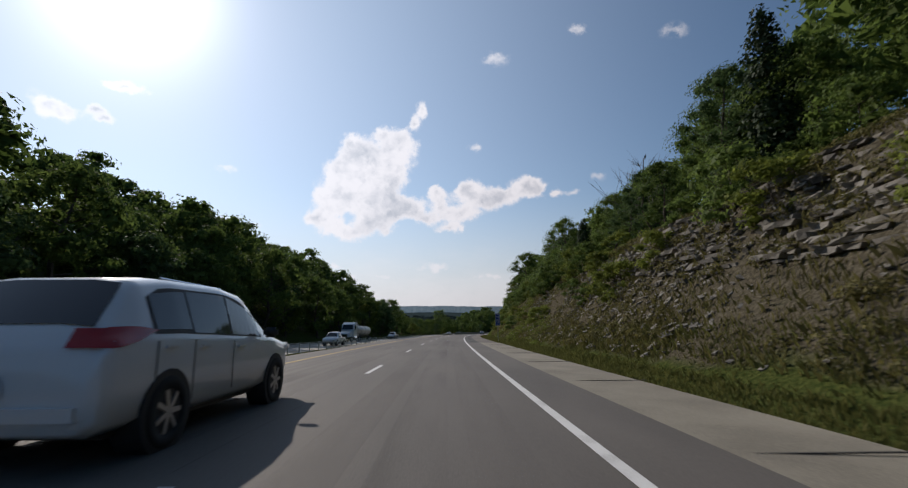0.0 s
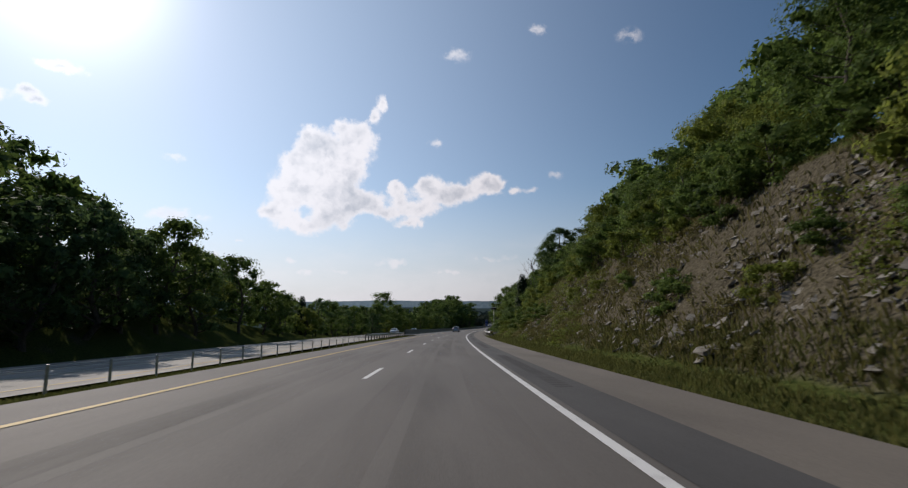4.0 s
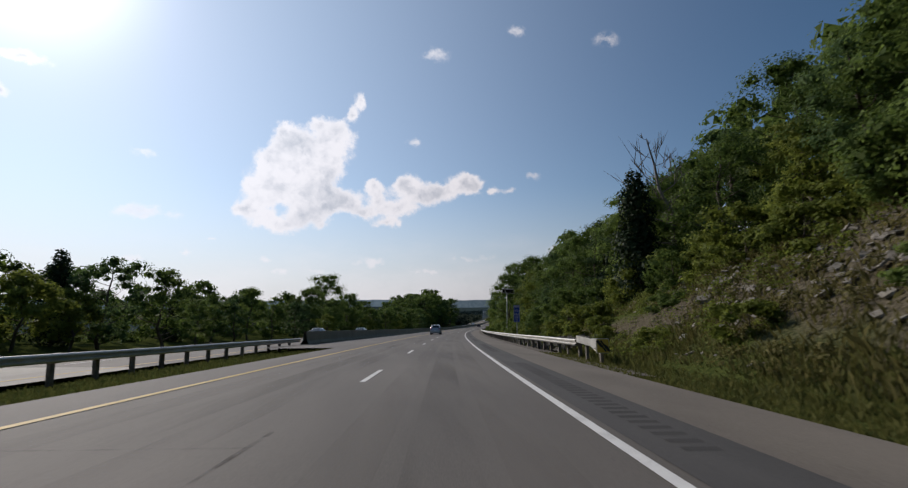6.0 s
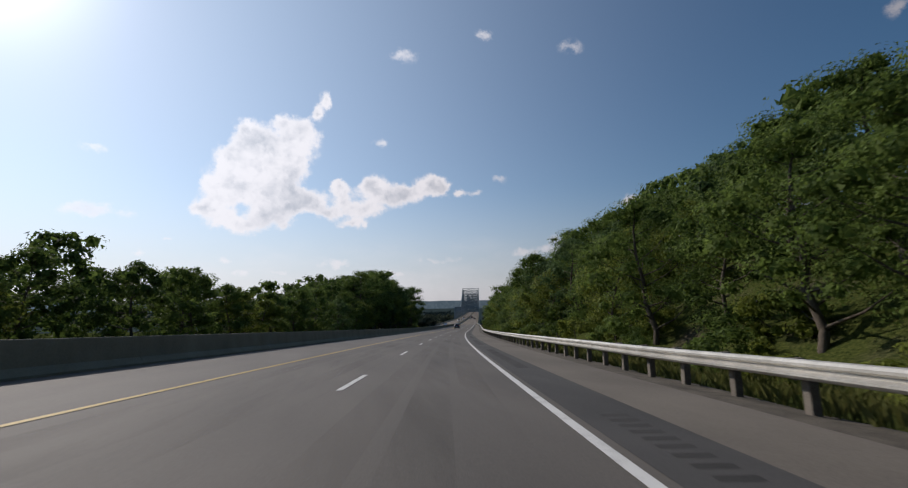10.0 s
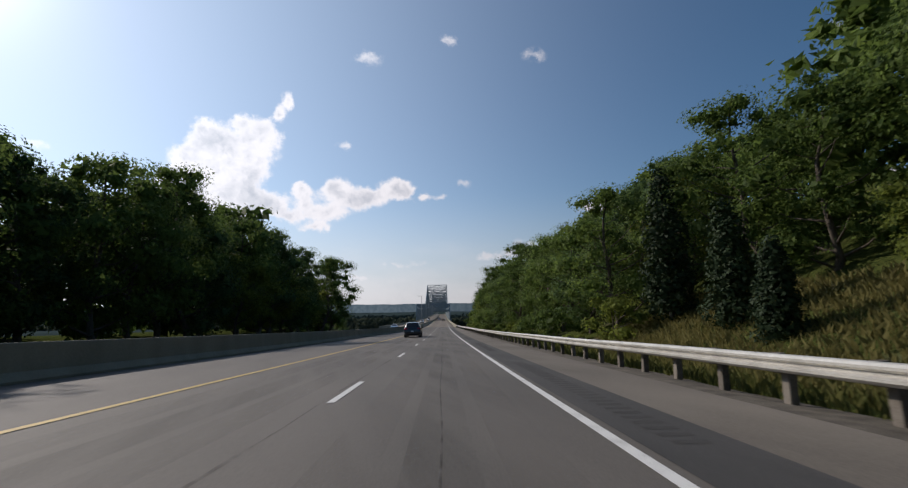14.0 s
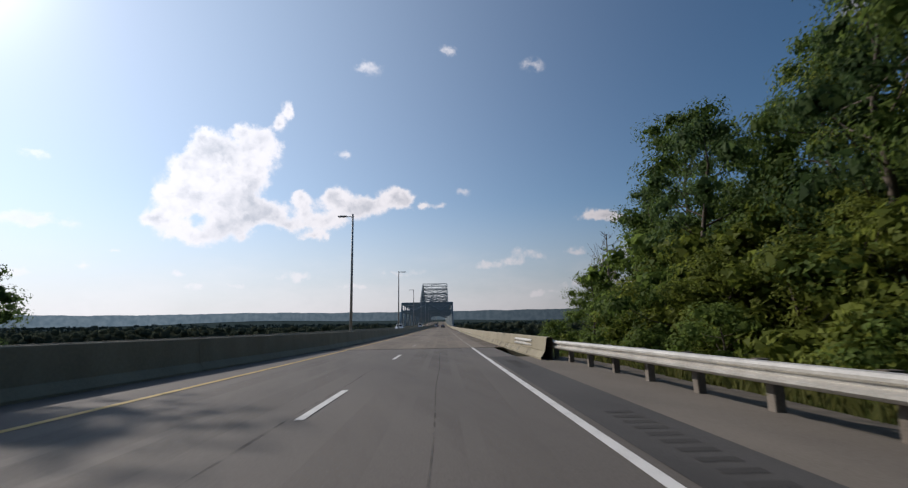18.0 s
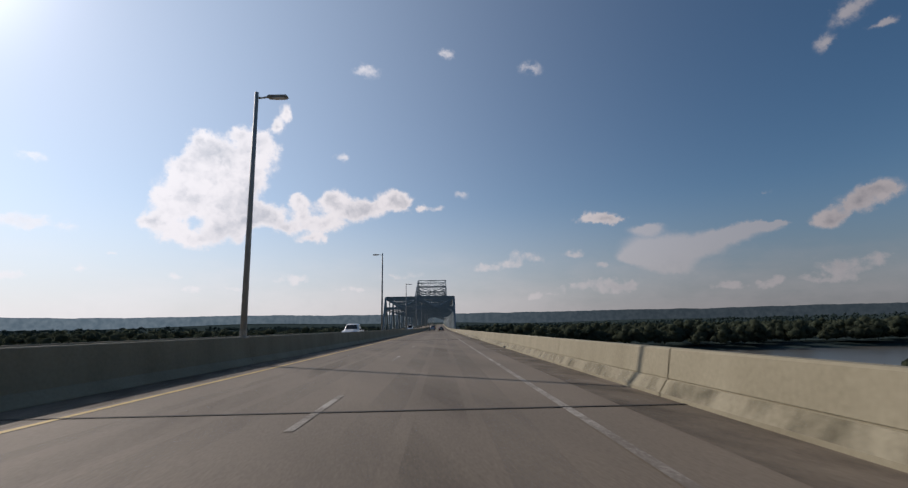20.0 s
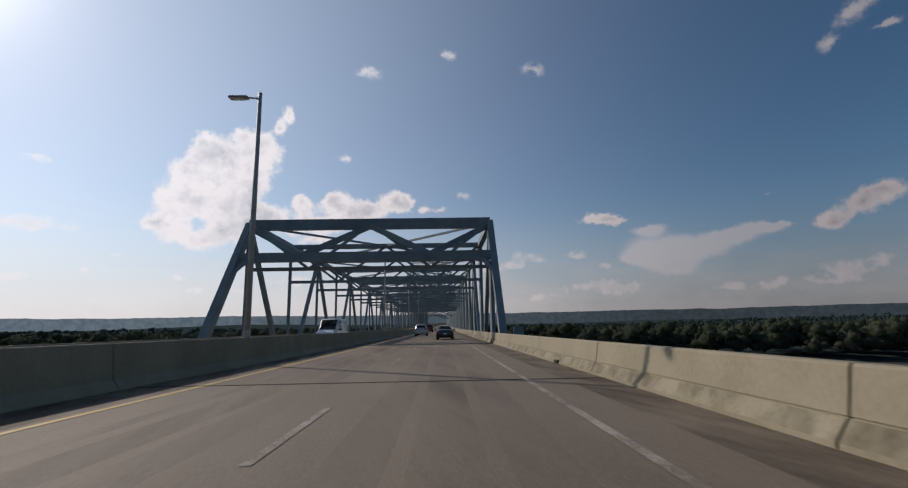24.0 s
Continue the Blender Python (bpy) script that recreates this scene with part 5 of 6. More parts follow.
# left
s = -20.0
while s < 574:
    if s < 172:
        rowsd, sc = (-31, -38, -47, -57), float(np.interp(s, [0, 60, 90, 125, 150, 172], [1.22, 1.2, 1.14, 1.10, 1.2, 1.0]))
    elif s < 330:
        rowsd, sc = (-33, -41, -50), float(np.interp(s, [172, 215, 240, 258, 272, 300, 330], [0.95, 0.76, 0.70, 0.72, 0.80, 0.88, 0.84]))
    else:
        back = 6 * float(np.clip((s - 420) / 20, 0, 1))
        rowsd, sc = (-30 - back, -38 - back, -48 - back), float(np.interp(s, [330, 400, 420, 430, 438, 470, 508, 514, 524, 536, 558, 562, 570], [0.84, 0.92, 1.0, 1.35, 1.85, 1.92, 2.2, 1.65, 1.65, 2.2, 1.6, 1.25, 0.7]))
    for j, d in enumerate(rowsd):
        a = (choose(j == 0 and s > 425), s + R.uniform(-2, 2), d + R.uniform(-2, 2), sc * R.uniform(0.85, 1.12))
        if j == 0:
            plant(*a[:3], a[3] * (0.92 if s > 425 else 1.0), 1.12 if s > 425 else 1.0)
        else:
            woods.append(a)
    s += 6.0
# cedars and dead trees that stand out
for s, d, sc in ((18, 14.5, 0.82), (48, 15, 0.7), (96, 14.0, 0.8), (205, 13, 1.1), (212, 14, 1.15), (222, 16, 1.2), (250, 12, 0.8), (216, -36, 1.1), (236, -38, 0.8)):
    plant(CEDARS[R.randrange(3)], s, d, sc)
plant(CEDARS[2], 435.3, 13.4, 0.98)
plant(CEDARS[0], 428.6, 12.8, 0.72)
plant(CEDARS[1], 424.8, 11.7, 0.58)
plant(KINDS[2], 421, 14.2, 0.62)
plant(KINDS[4], 416, 13.2, 0.5)
for k in range(16):
    plant(SHRUBS[R.randrange(4)], 213 + 2.0 * k, R.uniform(9.6, 11.6), R.uniform(0.8, 1.2))
DEAD = [(9.0, tree_meshes(90, 9.0, 4.5, 0, 0.2, 0.3, bare=True), "dead_tree"), (11.0, tree_meshes(91, 11.0, 4.0, 0, 0.2, 0.4, bare=True), "dead_tree")]
for k, (s, d, sc) in enumerate(((44, 19, 1.2), (78, 18, 1.1), (206, 16.5, 1.35), (212, 19, 1.1), (300, 14, 1.0), (560, 13, 0.9), (586, 11, 0.7))):
    plant(DEAD[k % 2], s, d, sc)
plant(KINDS[5], 296, -37, 1.3)
for s, d, sc in ((574, -36, 1.9), (577, -33, 1.7), (580, -37, 1.8), (583, -33, 1.6), (586, -36, 1.5)):
    plant(SHRUBS[R.randrange(4)], s, d, sc * 1.4, sink=0.0)
# shrubs on the banks
s = -10.0
while s < 206:
    for _ in range(2):
        plant(SHRUBS[R.randrange(4)], s + R.uniform(-2, 2), R.choice([R.uniform(9, 12) if s < 40 else R.uniform(12, 14), R.uniform(12.5, 14.5), R.uniform(13, 15)]), R.uniform(0.5, 0.95))
    s += 4.6
s = 30.0
while s < 205:
    plant(SHRUBS[R.randrange(4)], s + R.uniform(-2, 2), R.uniform(8.3, 12.0), R.uniform(0.35, 0.8))
    s += 3.6
s = 40.0
while s < 212:
    plant(SHRUBS[R.randrange(4)], s + R.uniform(-1, 1), R.uniform(11.8, 13.6), R.uniform(0.65, 1.1))
    s += 3.2
s = 207.0
while s < 585:
    if not 412 < s < 434 and not 202 < s < 240:
        plant(SHRUBS[R.randrange(4)], s + R.uniform(-1, 1), 8.6 + R.uniform(-0.4, 0.8), R.uniform(0.55, 0.95))
    if (s < 300 or R.random() < 0.5) and not 412 < s < 434:
        plant(SHRUBS[R.randrange(4)], s + R.uniform(-2, 2), 10.6 + R.uniform(-0.8, 1.6), R.uniform(0.8, 1.3))
    s += 4.2


def join_stuff(name, items, label, category, thin=0.34, grow=1.5):
    """One mesh of many crowns too far back to be told apart."""
    vs, fs, mats, n = [], [], {}, 0
    for kind, s, d, sc in items:
        me = kind[1][1]
        c = np.empty(len(me.vertices) * 3, dtype=np.float32)
        me.vertices.foreach_get("co", c)
        c = c.reshape(-1, 3, 3)
        keep = rng.random(len(c)) < thin
        c = c[keep]
        mid = c.mean(1, keepdims=True)
        c = (mid + (c - mid) * grow).reshape(-1, 3) * sc
        a = R.uniform(0, 6.28)
        rot = np.array([[math.cos(a), math.sin(a), 0], [-math.sin(a), math.cos(a), 0], [0, 0, 1]])
        c = c @ rot + np.array(at(s, d, ground_z(s, d) - 0.4))
        vs.append(c)
        fs.append(np.arange(len(c)).reshape(-1, 3) + n)
        n += len(c)
    ob = new(name, mesh_from(name, np.concatenate(vs), np.concatenate(fs), (M["leaf"],)))
    return tagged(ob, label, category, kind="stuff")


join_stuff("hillside_wood", [w for w in woods if w[2] > 0], "dense green summer wood rising up the hillside", "woodland")
join_stuff("left_wood", [w for w in woods if w[2] < 0], "dense backlit wood beyond the opposite road", "woodland")

# far woods on the valley floor: lumpy crowns under a coat of leaf sprays
def valley_wood(name, count, srange, drange, tall, leaves, size, label, mat, core=0):
    t = np.stack([rng.uniform(*srange, count), rng.uniform(*drange, count)], -1)
    zr = np.interp(t[:, 0], _s, _pz)
    z = terrain(t[:, 0], t[:, 1])
    keep = (np.abs(t[:, 1] + 7) > 26) & (z + zr > VALLEY - 1.0)
    t, z = t[keep], z[keep]
    xyz = at_np(t[:, 0], t[:, 1], z)
    n = len(xyz)
    h = rng.uniform(0.6, 1.15, n) * tall
    cc, rad = [xyz + np.stack([np.zeros(n), np.zeros(n), h * 0.5], -1)], [h * 0.40]
    for k in range(6):
        a = 2.4 * k + rng.uniform(0, 1.2, n)
        up = (0.35, 0.45, 0.58, 0.66, 0.74, 0.84)[k]
        out = h * 0.34 * math.sqrt(max(0.05, 1 - ((up - 0.45) / 0.45) ** 2))
        cc.append(xyz + np.stack([np.cos(a) * out, np.sin(a) * out, h * up], -1))
        rad.append(h * rng.uniform(0.15, 0.24, n))
    cc, rad = np.concatenate(cc), np.concatenate(rad)
    v, fc = leaf_cloud(rng, cc, rad, leaves, size, 0.85)
    ob = tagged(new(name, mesh_from(name, v, fc, (M[mat],))), label, "woodland", kind="stuff")
    if core:
        # the close-set inside of each clump
        bm = bmesh.new()
        bmesh.ops.create_icosphere(bm, subdivisions=core, radius=1.0)
        oc = np.array([v.co[:] for v in bm.verts])
        of = np.array([[v.index for v in f.verts] for f in bm.faces])
        bm.free()
        m, kv = len(cc), len(oc)
        cv = (cc[:, None, :] + oc[None] * np.array([1, 1, 0.85]) * (rad * 0.74)[:, None, None] * rng.uniform(0.66, 1.22, (m, kv, 1))).reshape(-1, 3)
        cf = (of[None] + (np.arange(m) * kv)[:, None, None]).reshape(-1, 3)
        inner = new("inner_foliage", mesh_from("inner_foliage", cv, cf, (M[mat],), True))
        inner.parent = ob
        tagged(inner, kind="stuff")
    return ob


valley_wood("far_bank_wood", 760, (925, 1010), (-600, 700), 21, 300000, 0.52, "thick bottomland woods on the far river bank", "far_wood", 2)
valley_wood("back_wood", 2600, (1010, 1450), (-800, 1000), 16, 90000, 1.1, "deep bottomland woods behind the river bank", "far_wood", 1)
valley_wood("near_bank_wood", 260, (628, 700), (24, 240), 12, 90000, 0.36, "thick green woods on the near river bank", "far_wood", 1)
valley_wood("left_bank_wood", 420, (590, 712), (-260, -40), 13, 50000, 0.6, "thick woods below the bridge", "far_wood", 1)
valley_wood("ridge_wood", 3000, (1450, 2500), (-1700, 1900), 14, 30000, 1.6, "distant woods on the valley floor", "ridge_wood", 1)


# ---------------------------------------------------------------- rocks in the cut
def slab(r, a, b, c):
    """An angular block, a long, b deep, c thick."""
    v = np.array([(x, y, z) for z in (-0.5, 0.5) for x, y in ((-0.5, -0.5), (0, -0.56), (0.5, -0.45), (0.5, 0.5), (0, 0.56), (-0.5, 0.5))])
    v = v * np.array([a, b, c]) + r.normal(size=(12, 3)) * np.array([a, b, c]) * 0.09
    q = [(k, (k + 1) % 6, 6 + (k + 1) % 6, 6 + k) for k in range(6)] + [(6, 7, 8, 11), (8, 9, 10, 11), (0, 5, 4, 1), (1, 4, 3, 2)]
    return v, q


SLABS = []
rr = np.random.default_rng(3)
for k in range(12):
    v, q = slab(rr, rr.uniform(0.4, 1.25), rr.uniform(0.5, 0.9), rr.uniform(0.08, 0.24))
    SLABS.append(mesh_from("stone", v, q, (M["rock"],)))
ledge = empty("rock_face", Matrix.Translation(at(20, 11, 4)), "layered grey limestone ledges in the road cutting", "rock face", kind="structure")
inv = ledge.matrix_world.inverted()
stones, rest = [], []
for layer in range(21):
    z = 2.9 + layer * 0.205
    s = -20.0
    while s < 165:
        vis = noise.noise((s * 0.05, layer * 0.2, 0)) + (0.35 if s < 42 else 0.08 if 3.9 < z < 6.0 else -0.2)
        if vis > 0 and z < 7.2:
            stones.append((s + R.uniform(-0.3, 0.3), z + math.sin(s * 0.05) * 0.25 + R.uniform(-0.05, 0.05)))
        s += R.uniform(0.5, 1.15)
stones.sort(key=lambda q: abs(q[0] - 18))
dgrid = np.linspace(6, 16, 80)


def slope_d(s, z):
    """How far out the bank reaches the height z."""
    zz = terrain(np.full(80, s), dgrid)
    return float(np.interp(z, zz, dgrid))


rv, rf, rn = [], [], 0
for k, (s, z) in enumerate(stones):
    d = slope_d(s, z)
    p = at(s, d + 0.2 + R.uniform(-0.15, 0.15), z)
    m = pose(p.x, p.y, p.z, R.uniform(-3, 3), R.uniform(-3, 3), turn_at(s, 90 + R.uniform(-10, 10)))
    me = SLABS[R.randrange(12)]
    fine = float(np.interp(s, [30, 46], [0.9, 0.42]))
    m = m @ Matrix.Diagonal((fine, fine, 0.6 + 0.3 * fine, 1))
    if k < 300:
        o = new("stone", me)
        o.parent, o.matrix_parent_inverse, o.matrix_basis = ledge, inv, m
    else:
        c = np.array([v.co[:] for v in me.vertices])
        mm = np.array(m)
        rv.append(c @ mm[:3, :3].T + mm[:3, 3])
        rf.append(np.array([q.vertices[:] for q in me.polygons]) + rn)
        rn += len(c)
if rv:
    o = new("stones", mesh_from("stones", np.concatenate(rv), np.concatenate(rf), (M["rock"],)))
    o.parent, o.matrix_parent_inverse = ledge, inv
    tagged(o, "", kind="stuff")
# loose scree on the bank
rv, rf, rn = [], [], 0
bases = [slab(rr, 1, 0.8, 0.35) for _ in range(8)]
for k in range(15000):
    s = R.uniform(-20, 208)
    z = 0.1 + 5.5 * R.random() ** 0.8
    thick = noise.noise((s * 0.06, z * 0.3, 7)) + (0.18 if s < 130 else 0.05)
    if thick < 0 and R.random() < 0.85:
        continue
    d = slope_d(s, z)
    size = 0.05 + 0.20 * R.random() ** 2.2 + (0.2 if R.random() < 0.01 else 0)
    p = at(s, d, ground_z(s, d) + 0.12)
    mm = np.array(pose(p.x, p.y, p.z, R.uniform(-22, 22), R.uniform(-55, -5), turn_at(s, R.uniform(-35, 35))))
    c, q = bases[R.randrange(8)]
    rv.append((c * np.array([1.0, 1.0, 0.6]) * size * 1.3) @ mm[:3, :3].T + mm[:3, 3])
    rf.append(np.array(q) + rn)
    rn += 12
tagged(new("scree", mesh_from("scree", np.concatenate(rv), np.concatenate(rf), (M["rock"],))), "loose pale limestone rubble scattered over the bank", "rubble", kind="stuff")


# ---------------------------------------------------------------- grass and weeds
def blades(name, count, srange, drange, hgt, mat, label, clump=0.0, where=None):
    s, d = rng.uniform(*srange, count), rng.uniform(*drange, count)
    if where is not None:
        keep = where(s, d)
        s, d = s[keep], d[keep]
    z = terrain(s, d)
    p = at_np(s, d, z)
    n = len(p)
    a = rng.uniform(0, 6.28, n)
    h = hgt * (0.5 + rng.random(n))
    w = 0.004 + 0.008 * rng.random(n)
    lean = rng.normal(size=(n, 2)) * 0.35 * h[:, None]
    side = np.stack([np.cos(a) * w, np.sin(a) * w, np.zeros(n)], -1)
    low = p - np.array([0, 0, 0.15])
    tip = p + np.concatenate([lean, h[:, None]], 1)
    midp = p + np.concatenate([lean * 0.35, (h * 0.6)[:, None]], 1)
    v = np.stack([low - side, low + side, midp + side * 0.8, tip], 1).reshape(-1, 3)
    return tagged(new(name, mesh_from(name, v, np.arange(4 * n).reshape(-1, 4), (M[mat],))), label, "grass", kind="stuff")


blades("verge_grass", 70000, (-5, 200), (5.0, 6.6), 0.11, "blade", "short green grass on the verge")
blades("ditch_grass", 80000, (-5, 212), (6.4, 8.4), 0.17, "blade", "rough longer grass at the foot of the bank")
blades("bank_weeds", 120000, (-12, 240), (7.2, 14.5), 0.24, "weed", "yellow-green weeds on the rocky bank")
blades("rail_grass", 52000, (190, 585), (6.2, 9.5), 0.30, "blade", "long grass behind the guard rail")
blades("clearing_grass", 26000, (404, 440), (8.0, 17.0), 0.34, "weed", "tall yellow-green grass in the clearing")
blades("median_grass", 42000, (-5, 205), (-13.4, -7.4), 0.12, "blade", "short grass in the median")

# low leafy weeds in drifts over the bank
n = 5600
ws, wd = rng.uniform(-15, 238, n), rng.uniform(7.4, 14.6, n)
keep = nz(ws * 0.16, wd * 0.3, 2.0) > -0.08
ws, wd = ws[keep], wd[keep]
wc = at_np(ws, wd, terrain(ws, wd) + 0.1)
v, fc = leaf_cloud(rng, wc, rng.uniform(0.15, 0.5, len(wc)), 210000, 0.055, 0.5)
tagged(new("weed_drifts", mesh_from("weed_drifts", v, fc, (M["weed"],))), "low olive-green weeds in drifts on the bank", "weeds", kind="stuff")

n = 3600
ws, wd = rng.uniform(30, 238, n), rng.uniform(7.0, 14.6, n)
keep = nz(ws * 0.11, wd * 0.22, 9.0) > np.where(ws < 150, np.where(wd > 10.6, -0.12, 0.08), 0.0)
ws, wd = ws[keep], wd[keep]
wc = at_np(ws, wd, terrain(ws, wd) + 0.15)
v, fc = leaf_cloud(rng, wc, rng.uniform(0.2, 0.75, len(wc)), 130000, 0.06, 0.6)
tagged(new("creeper_drifts", mesh_from("creeper_drifts", v, fc, (M["leaf_b"],))), "green creepers and low brush spreading over the bank", "weeds", kind="stuff")

# pale rubble behind the rail
rv, rf, rn = [], [], 0
for k in range(900):
    s, d = R.uniform(200, 240), R.uniform(6.2, 8.6)
    size = 0.12 + 0.22 * R.random() ** 2
    p = at(s, d, ground_z(s, d) + 0.12 + 0.28 * min(1, max(0, d - 6.4)))
    mm = np.array(pose(p.x, p.y, p.z, R.uniform(-40, 40), R.uniform(-40, 40), R.uniform(0, 360)))
    c, q = bases[R.randrange(8)]
    rv.append((c * size * 1.6) @ mm[:3, :3].T + mm[:3, 3])
    rf.append(np.array(q) + rn)
    rn += 12
tagged(new("riprap", mesh_from("riprap", np.concatenate(rv), np.concatenate(rf), (M["rock"],))), "grey stone rubble lining the ditch", "rubble", kind="stuff")


# ---------------------------------------------------------------- vehicles
def loft(stations, steps=4):
    """A car's skin through stations (x, low, belt, top, half width, half roof), x from the rear."""
    st = np.array(stations, dtype=float)
    xs = []
    for k in range(len(st) - 1):
        xs += list(np.linspace(st[k, 0], st[k + 1, 0], steps, endpoint=False))
    xs.append(st[-1, 0])

    def ring(x):
        lo, be, to, w, r = (float(np.interp(x, st[:, 0], st[:, j])) for j in range(1, 6))
        m = (lo + be) / 2
        half = [(0.80 * w, lo), (0.97 * w, lo + 0.10), (w, m), (0.985 * w, be - 0.06), (0.955 * w, be), (r + 0.02, to - 0.09), (r - 0.06, to - 0.02), (r * 0.55, to + 0.012)]
        return half + [(-a, b) for a, b in half[::-1]]
    return xs, ring


def car_wheel(parent, x, y, radius, width=0.22):
    w = empty("wheel", None)
    w.parent = parent
    w.matrix_basis = Matrix.Translation((x, y, radius))
    b = bmesh.new()
    prof = [(radius * 0.62, -0.5), (radius * 0.93, -0.5), (radius, -0.36), (radius, 0.36), (radius * 0.93, 0.5), (radius * 0.62, 0.5)]
    n = 24
    rings = [[b.verts.new((r * math.cos(2 * math.pi * k / n), t * width, r * math.sin(2 * math.pi * k / n))) for r, t in prof] for k in range(n)]
    for k in range(n):
        for j in range(len(prof)):
            j2 = (j + 1) % len(prof)
            b.faces.new((rings[k][j], rings[(k + 1) % n][j], rings[(k + 1) % n][j2], rings[k][j2]))
    part("tyre", b, M["rubber"], w, smooth=True)
    b = bmesh.new()
    sg = 1 if y > 0 else -1
    for k in range(7):
        a = 2 * math.pi * k / 7
        beam(b, (0, sg * width * 0.42, 0), (radius * 0.6 * math.cos(a), sg * width * 0.38, radius * 0.6 * math.sin(a)), 0.045, 0.05)
    tube(b, (0, sg * width * 0.3, 0), (0, sg * width * 0.46, 0), 0.07, sides=10)
    tube(b, (0, sg * width * 0.05, 0), (0, sg * width * 0.1, 0), radius * 0.63, sides=20)
    part("rim", b, M["rim"], w)
    return w


def vehicle(name, stations, axles, radius, paint, label, category, sides=(), rear=None, front=None, lamps=(0.95, 0.16), bed=None, rack=False):
    car = empty(name, None, label, category)
    xs, ring = loft(stations)
    b = bmesh.new()
    rings = [[b.verts.new((x, y, z)) for y, z in ring(x)] for x in xs]
    n = len(rings[0])
    for i in range(len(xs) - 1):
        for j in range(n):
            j2 = (j + 1) % n
            b.faces.new((rings[i][j], rings[i + 1][j], rings[i + 1][j2], rings[i][j2]))
    b.faces.new(rings[0])
    b.faces.new(rings[-1][::-1])
    part("body", b, M[paint], car, smooth=True)
    w = max(s[4] for s in stations)
    # side windows lie on the skin between belt and roof
    for sg in (1, -1):
        b = bmesh.new()
        grid = []
        xa, xb = sides[0][0] - 0.05, sides[-1][1] + 0.06
        for k in range(13):
            x = xa + (xb - xa) * k / 12
            (ya, za), (yb, zb) = ring(x)[4], ring(x)[5]
            top = 0.96 if x < sides[-1][0] + 0.3 else 0.96 - 0.16 * (x - sides[-1][0] - 0.3) / (xb - sides[-1][0] - 0.3)
            if k == 0:
                top = 0.8
            grid.append([b.verts.new((x, sg * (ya + (yb - ya) * u + 0.004), za + (zb - za) * u)) for u in (0.03, top)])
        for k in range(12):
            b.faces.new((grid[k][0], grid[k + 1][0], grid[k + 1][1], grid[k][1]))
        part("window_trim", b, M["black_plastic"], car)
        for x0, x1, u0, u1, v1 in sides:
            b = bmesh.new()
            grid = []
            for k in range(7):
                x = x0 + (x1 - x0) * k / 6
                rg = ring(x)
                (ya, za), (yb, zb) = rg[4], rg[5]
                top = u1 + (v1 - u1) * k / 6
                grid.append([b.verts.new((x, sg * (ya + (yb - ya) * u + 0.008), za + (zb - za) * u)) for u in (u0, (u0 + top) / 2, top)])
            for k in range(6):
                for j in range(2):
                    b.faces.new((grid[k][j], grid[k + 1][j], grid[k + 1][j + 1], grid[k][j + 1]))
            part("side_window", b, M["glass_dark"], car)
            b = bmesh.new()
            xm = x0 + 0.18
            rg = ring(xm)
            box(b, xm, sg * (rg[3][0] + 0.02), rg[3][1] - 0.06, 0.2, 0.03, 0.035, 0.008)
            part("door_handle", b, M[paint], car)
            b = bmesh.new()
            lo, mid = ring(x0 - 0.05)[1], ring(x0 - 0.05)[2]
            box(b, x0 - 0.05, sg * (mid[0] + 0.001), (lo[1] + ring(x0)[4][1]) / 2, 0.012, 0.006, ring(x0)[4][1] - lo[1] - 0.1)
            part("door_seam", b, M["black_plastic"], car)
    for nm, rng_x in (("rear_window", rear), ("windscreen", front)):
        if rng_x:
            x0, x1 = rng_x
            b = bmesh.new()
            grid = []
            for k in range(6):
                x = x0 + (x1 - x0) * k / 5
                rg = ring(x)
                sgx = -1 if nm == "rear_window" else 1
                row = []
                for t in (-1, -0.6, 0, 0.6, 1):
                    yy = t * (rg[6][0] - 0.02)
                    zz = np.interp(abs(yy), [0, rg[7][0], rg[6][0]], [rg[7][1], rg[7][1], rg[6][1]])
                    row.append(b.verts.new((x + sgx * 0.010, yy, zz + 0.012)))
                grid.append(row)
            for k in range(5):
                for j in range(4):
                    b.faces.new((grid[k][j], grid[k + 1][j], grid[k + 1][j + 1], grid[k][j + 1]))
            part(nm, b, M["glass_dark"], car, smooth=True)
    length = xs[-1]
    lz, lh = lamps
    for sg in (1, -1):
        b = bmesh.new()
        reach = 0.55 if rack else 0.4
        xt, tops = [q[0] for q in stations[:6]], np.maximum.accumulate([q[3] for q in stations[:6]])
        grid = [[], []] + [[] for _ in range(8)]
        for v in (0.0, 0.25, 0.5, 0.75, 1.0):
            # from the tailgate round the corner and along the flank, narrowing to a point
            z0 = lz + lh * (v - 0.5)
            xb = float(np.interp(z0 + 0.06, tops, xt))
            grid[0].append(b.verts.new((float(np.interp(z0 - 0.01, tops, xt)) - 0.03, sg * w * 0.60, z0)))
            grid[1].append(b.verts.new((xb - 0.035, sg * w * 0.82, z0)))
            for k in range(8):
                u = k / 7
                x = xb + 0.03 + reach * u
                z = lz + lh * (v - 0.5) * (1 - 0.85 * u ** 2) * 1.1 + 0.05 * u
                rg = ring(x)
                y = float(np.interp(z, [q[1] for q in rg[:6]], [q[0] for q in rg[:6]]))
                grid[2 + k].append(b.verts.new((x - 0.012, sg * (y + 0.014), z)))
